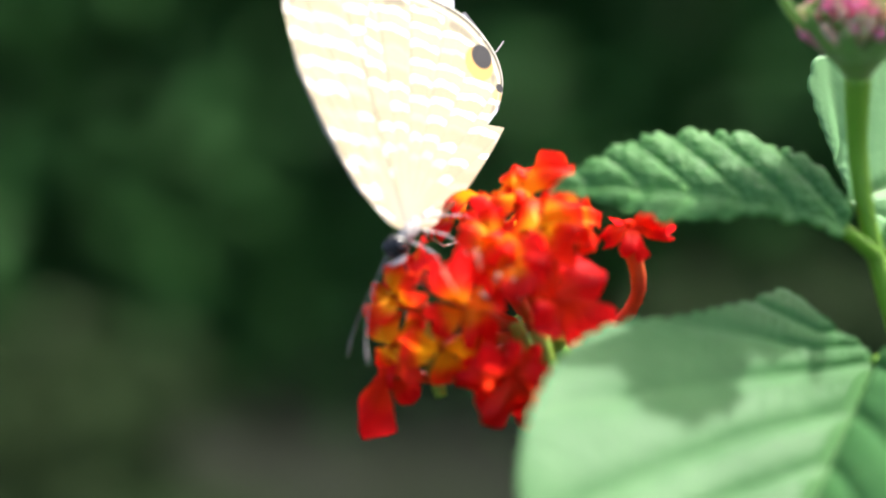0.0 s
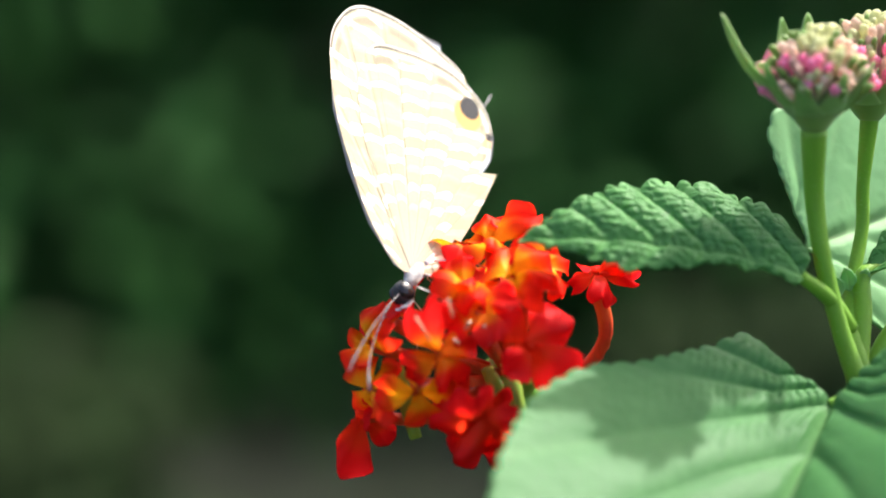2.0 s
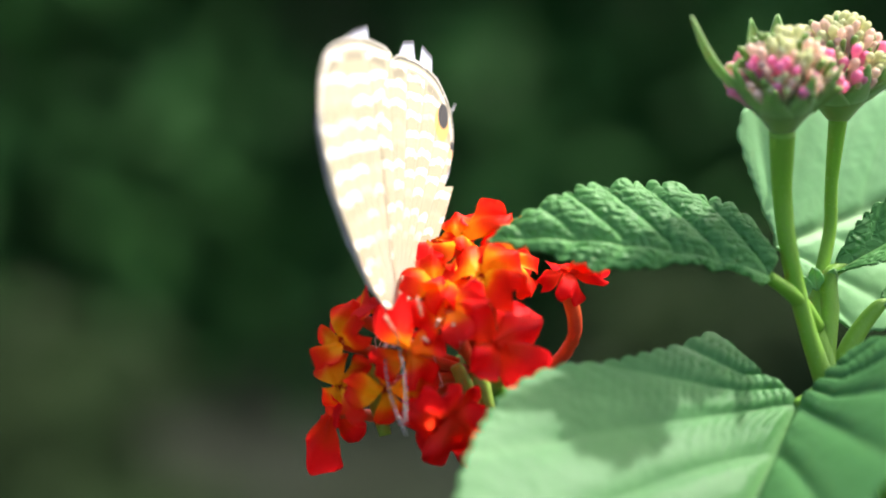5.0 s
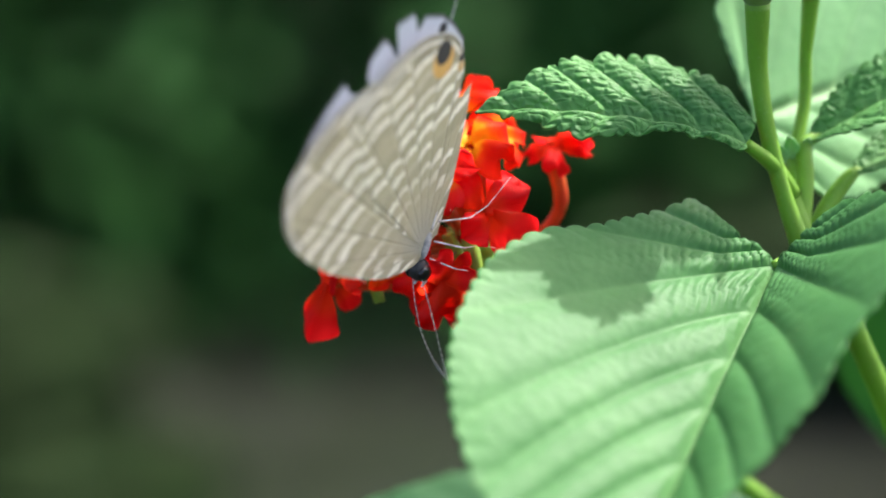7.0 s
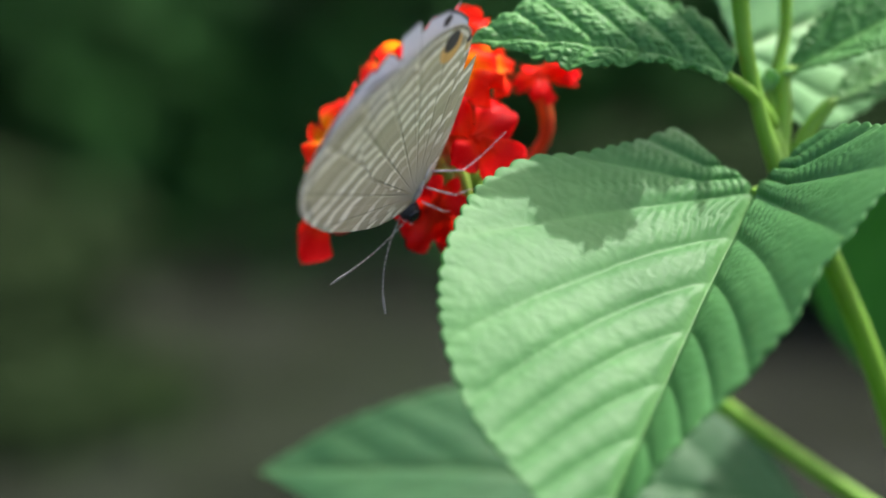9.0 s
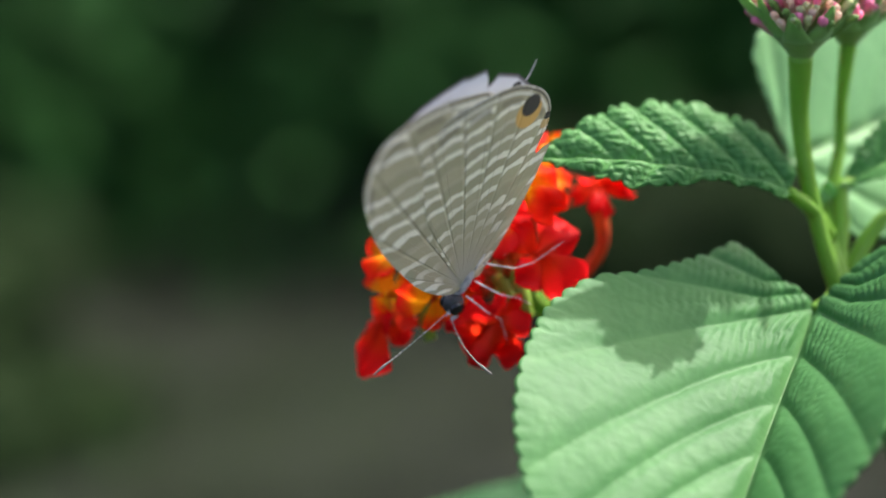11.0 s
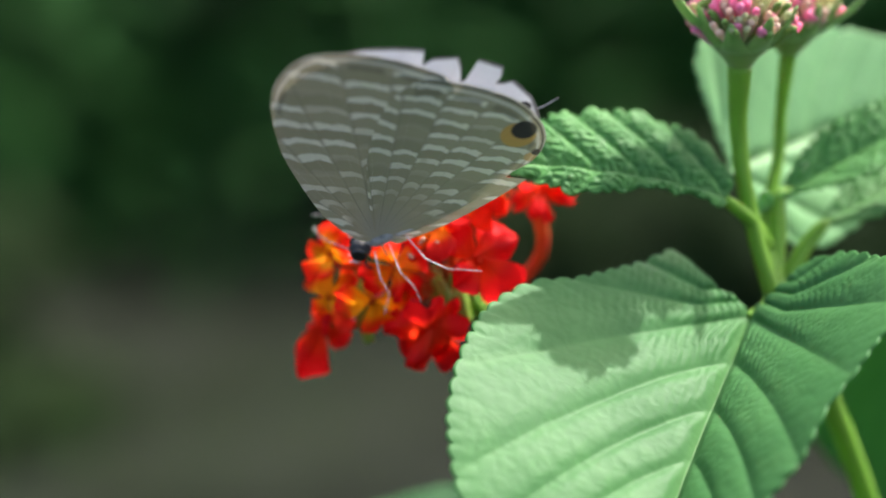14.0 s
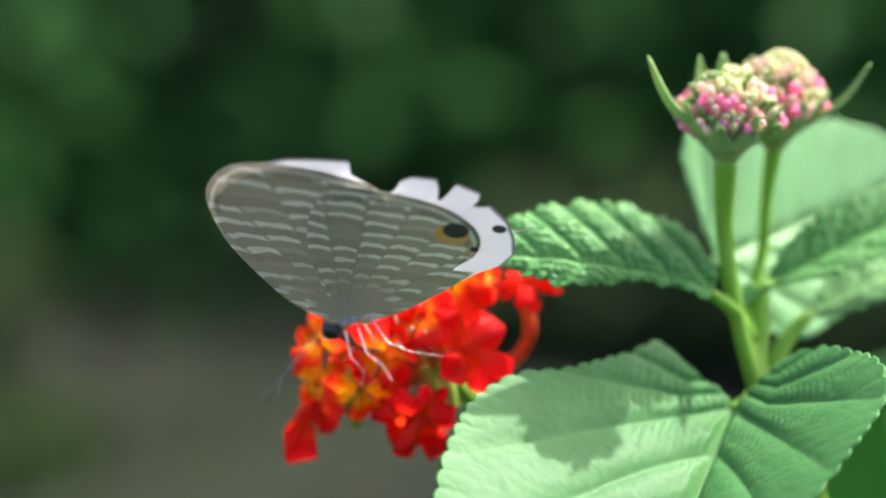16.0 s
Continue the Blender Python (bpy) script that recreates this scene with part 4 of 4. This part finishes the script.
def wing_mesh(bm_outline, side, sharp, lead, slope, pitch=0.16):
    """A bowed membrane, rippled along its veins. side: +1 left, -1 right; lead: the outline points between which the outer rim runs."""
    bm = bmesh.new()
    names = ("band", "cell", "radial", "rim", "lx", "lz")
    lay = {n: bm.verts.layers.float.new(n) for n in names}
    pts = [Vector((x, 0, z)) for x, z in bm_outline]
    if sharp:
        line = []
        for a, b in zip(pts, pts[1:]):
            line += [a.lerp(b, f / 8) for f in range(8)]
        line.append(pts[-1])
    else:
        line = spline(pts, 8 * (len(pts) - 1))
    root = pts[0]
    rows = 40
    total = len(line) - 1
    first, last = lead
    way = Vector((math.cos(radians(slope)), 0, math.sin(radians(slope))))
    grid = []
    for i in range(rows + 1):
        r = (i / rows) ** 0.85
        ring = []
        for j, q in enumerate(line):
            p = root.lerp(q, r) if i else root.lerp(q, 0.004)
            ang = math.degrees(math.atan2(p.z - root.z, p.x - root.x - 0.0001))
            cell = (ang % 360) / 11.0
            bow = 0.022 * math.sin(min(1.0, p.length / 2.35) * 2.6) + 0.0005 * math.sin(cell * 2 * math.pi) * r
            v = bm.verts.new((p.x, side * bow, p.z))
            s = p.x * way.x + p.z * way.z
            d = (q - root).length * (1 - r)
            outer = first <= j / 8 <= last
            v[lay["band"]] = (s + 0.10 * p.x * p.x) / pitch
            v[lay["cell"]] = cell
            v[lay["radial"]] = r
            v[lay["rim"]] = d if outer else max(d, 0.2)
            v[lay["lx"]] = p.x
            v[lay["lz"]] = p.z
            ring.append(v)
        grid.append(ring)
    for a, b in zip(grid, grid[1:]):
        for j in range(total):
            bm.faces.new((a[j], a[j + 1], b[j + 1], b[j]))
    return bm


def leg(bm, points, r):
    """A thin leg with straight joints."""
    p = [Vector(q) for q in points]
    bent = [p[0]]
    for a, b, c in zip(p, p[1:], p[2:]):
        bent += [b.lerp(a, 0.08), b.lerp(c, 0.08)]
    bent.append(p[-1])
    return tube(bm, bent, [r * 1.6, r * 1.3, r * 1.1, r, r * 0.9, r * 0.8, r * 0.6], 44, 7)


butterfly = thing("butterfly", (0, 0, 0), "small grey-brown butterfly with white wavy lines, worn wings closed", "butterfly")


butterfly.scale = (1.025, 1.025, 1.025)


def own(name, bm, mats, parent, label="", at=None):
    return part(name, bm, mats, parent, label, at=at if at is not None else Matrix())


thorax = own("thorax", blob(bmesh.new(), (-0.02, 0, 0.0), (0.15, 0.05, 0.075)), FUR_GREY, butterfly, "grey furry thorax")
bm = tube(bmesh.new(), [(-0.15, 0, -0.02), (-0.5, 0, -0.05), (-0.85, 0, -0.03), (-1.1, 0, 0.02)], [0.040, 0.034, 0.028, 0.012], 26, 12)
own("abdomen", bm, FUR_WHITE, butterfly, "slender pale grey abdomen")
head = own("head", blob(bmesh.new(), (0.20, 0, -0.01), (0.095, 0.085, 0.095)), BLACK, butterfly, "black and white head")
for s in (1, -1):
    own("eye", blob(bmesh.new(), (0.215, s * 0.062, -0.005), (0.07, 0.042, 0.08)), EYE, head, "round black eye")
    own("palp", tube(bmesh.new(), [(0.23, s * 0.03, -0.09), (0.30, s * 0.035, -0.09), (0.35, s * 0.035, -0.05)], [0.022, 0.02, 0.008], 8, 6), FUR_WHITE, head)
own("proboscis", tube(bmesh.new(), [(0.24, 0, -0.11), (0.29, 0, -0.24), (0.23, 0, -0.41), (0.15, 0, -0.55)], [0.012, 0.010, 0.008, 0.005], 14, 6), BLACK, head)
antennae = []
for s in (1, -1):
    bm = tube(bmesh.new(), [(0, 0, 0), (0.25, s * 0.03, 0.03), (0.52, s * 0.04, 0.04), (0.74, s * 0.02, 0.02), (0.84, 0, 0), (0.94, -s * 0.02, -0.03)], [0.005, 0.0048, 0.0045, 0.006, 0.012, 0.006], 40, 7)
    antennae.append(own("antenna", bm, ANTENNA, butterfly, "thin ringed antenna with dark club"))
for s in (1, -1):
    for x, reach, back in ((0.10, 0.30, 0.20), (-0.05, 0.36, 0.02), (-0.22, 0.34, -0.32)):
        bm = leg(bmesh.new(), [(x, s * 0.05, -0.06), (x + back * 0.25, s * (0.06 + reach * 0.55), -0.20), (x + back * 0.5, s * (0.06 + reach * 0.62), -0.40), (x + back * 1.3, s * (0.06 + reach * 0.85), -0.53)], 0.0048)
        own("leg", bm, LEG, butterfly, "thin white leg ringed with brown")
left_fore = own("forewing", wing_mesh(FORE, 1, False, (5, 11), 127, 0.187), WING_FORE, butterfly, "grey-brown forewing with broken white lines")
left_hind = own("hindwing", wing_mesh(HIND, 1, False, (4, 10), 135, 0.18), WING_HIND, butterfly, "grey-brown hindwing with black eyespot ringed orange")
right_fore = own("forewing", wing_mesh(FORE_TORN, -1, True, (5, 10), 127), WING_UP, butterfly, "torn forewing showing pale blue upper side")
right_hind = own("hindwing", wing_mesh(HIND_TORN, -1, True, (4, 20), 135), WING_UP_SPOT, butterfly, "notched hindwing showing pale blue upper side")
for wing, outline, marks in ((left_fore, FORE, (3.6, 5.2, 6.2, 7.2, 8.2, 9.2, 10.2, 11.4)), (left_hind, HIND, (2.2, 4.0, 4.9, 5.8, 6.6, 9.0, 10.2))):
    rim = spline([Vector((x, 0, z)) for x, z in outline], 8 * (len(outline) - 1))
    for k in marks:
        q = rim[round(8 * k)]
        points = [q * f + Vector((0.03 * math.sin(math.pi * f), 0.022 * math.sin(min(1.0, q.length * f / 2.35) * 2.6) + 0.0015, 0)) for f in (0.34, 0.46, 0.58, 0.70, 0.82, 0.975)]
        own("vein", tube(bmesh.new(), points, [0.0006, 0.0009, 0.0009, 0.0006], 20, 5), WING_VEIN, wing)
bm = tube(bmesh.new(), [(-1.83, -0.03, 0.47), (-1.92, -0.03, 0.455), (-2.05, -0.025, 0.47)], [0.010, 0.007, 0.005], 10, 6)
own("tail", bm, FUR_GREY, right_hind, "thread-like grey tail")


def level(t, rows):
    """A value between timed rows."""
    for (a, x), (b, y) in zip(rows, rows[1:]):
        if t <= b:
            return x + (y - x) * max(0.0, (t - a) / (b - a))
    return rows[-1][1]


# the far hindwing slides to and fro behind the near one: seconds, degrees
RUB = [(0, -4), (3, -5), (5.5, -9), (6, -5), (6.5, -5), (7, -6.5), (7.5, -2), (8, -5), (8.5, -5), (11, 1), (11.5, -7.3), (12, -1), (12.5, -9.5), (13, 1.5), (13.5, -7.5), (14, 0), (14.5, 9.6), (15, -6.3), (15.5, 5.7), (16, -13.5)]


def fore_turn(f):
    return f[7] - 11


def motions():
    walk(butterfly, [(t, pose(x * CM, y * CM, z * CM, rx, ry, rz)) for t, x, y, z, rx, ry, rz, fore in FLIGHT])
    walk(left_fore, [(f[0], pose(0, 0.00025, 0, 0, fore_turn(f), 0)) for f in FLIGHT])
    walk(left_hind, [(f[0], pose(0, 0.00029, 0, 0, 0, 0)) for f in FLIGHT])
    walk(right_fore, [(f[0], pose(0, -0.0001, 0, 0.2, fore_turn(f) - 1.5, 0)) for f in FLIGHT])
    walk(right_hind, [(f[0], pose(0, -0.0002, 0, 0.4, level(f[0], RUB), 0)) for f in FLIGHT])
    for s, ob, rows in zip((1, -1), antennae, FEELERS):
        walk(ob, [(t, pose(0.0022, s * 0.0004, 0.0002, 0, ry, rz)) for t, ry, rz in rows])


motions()
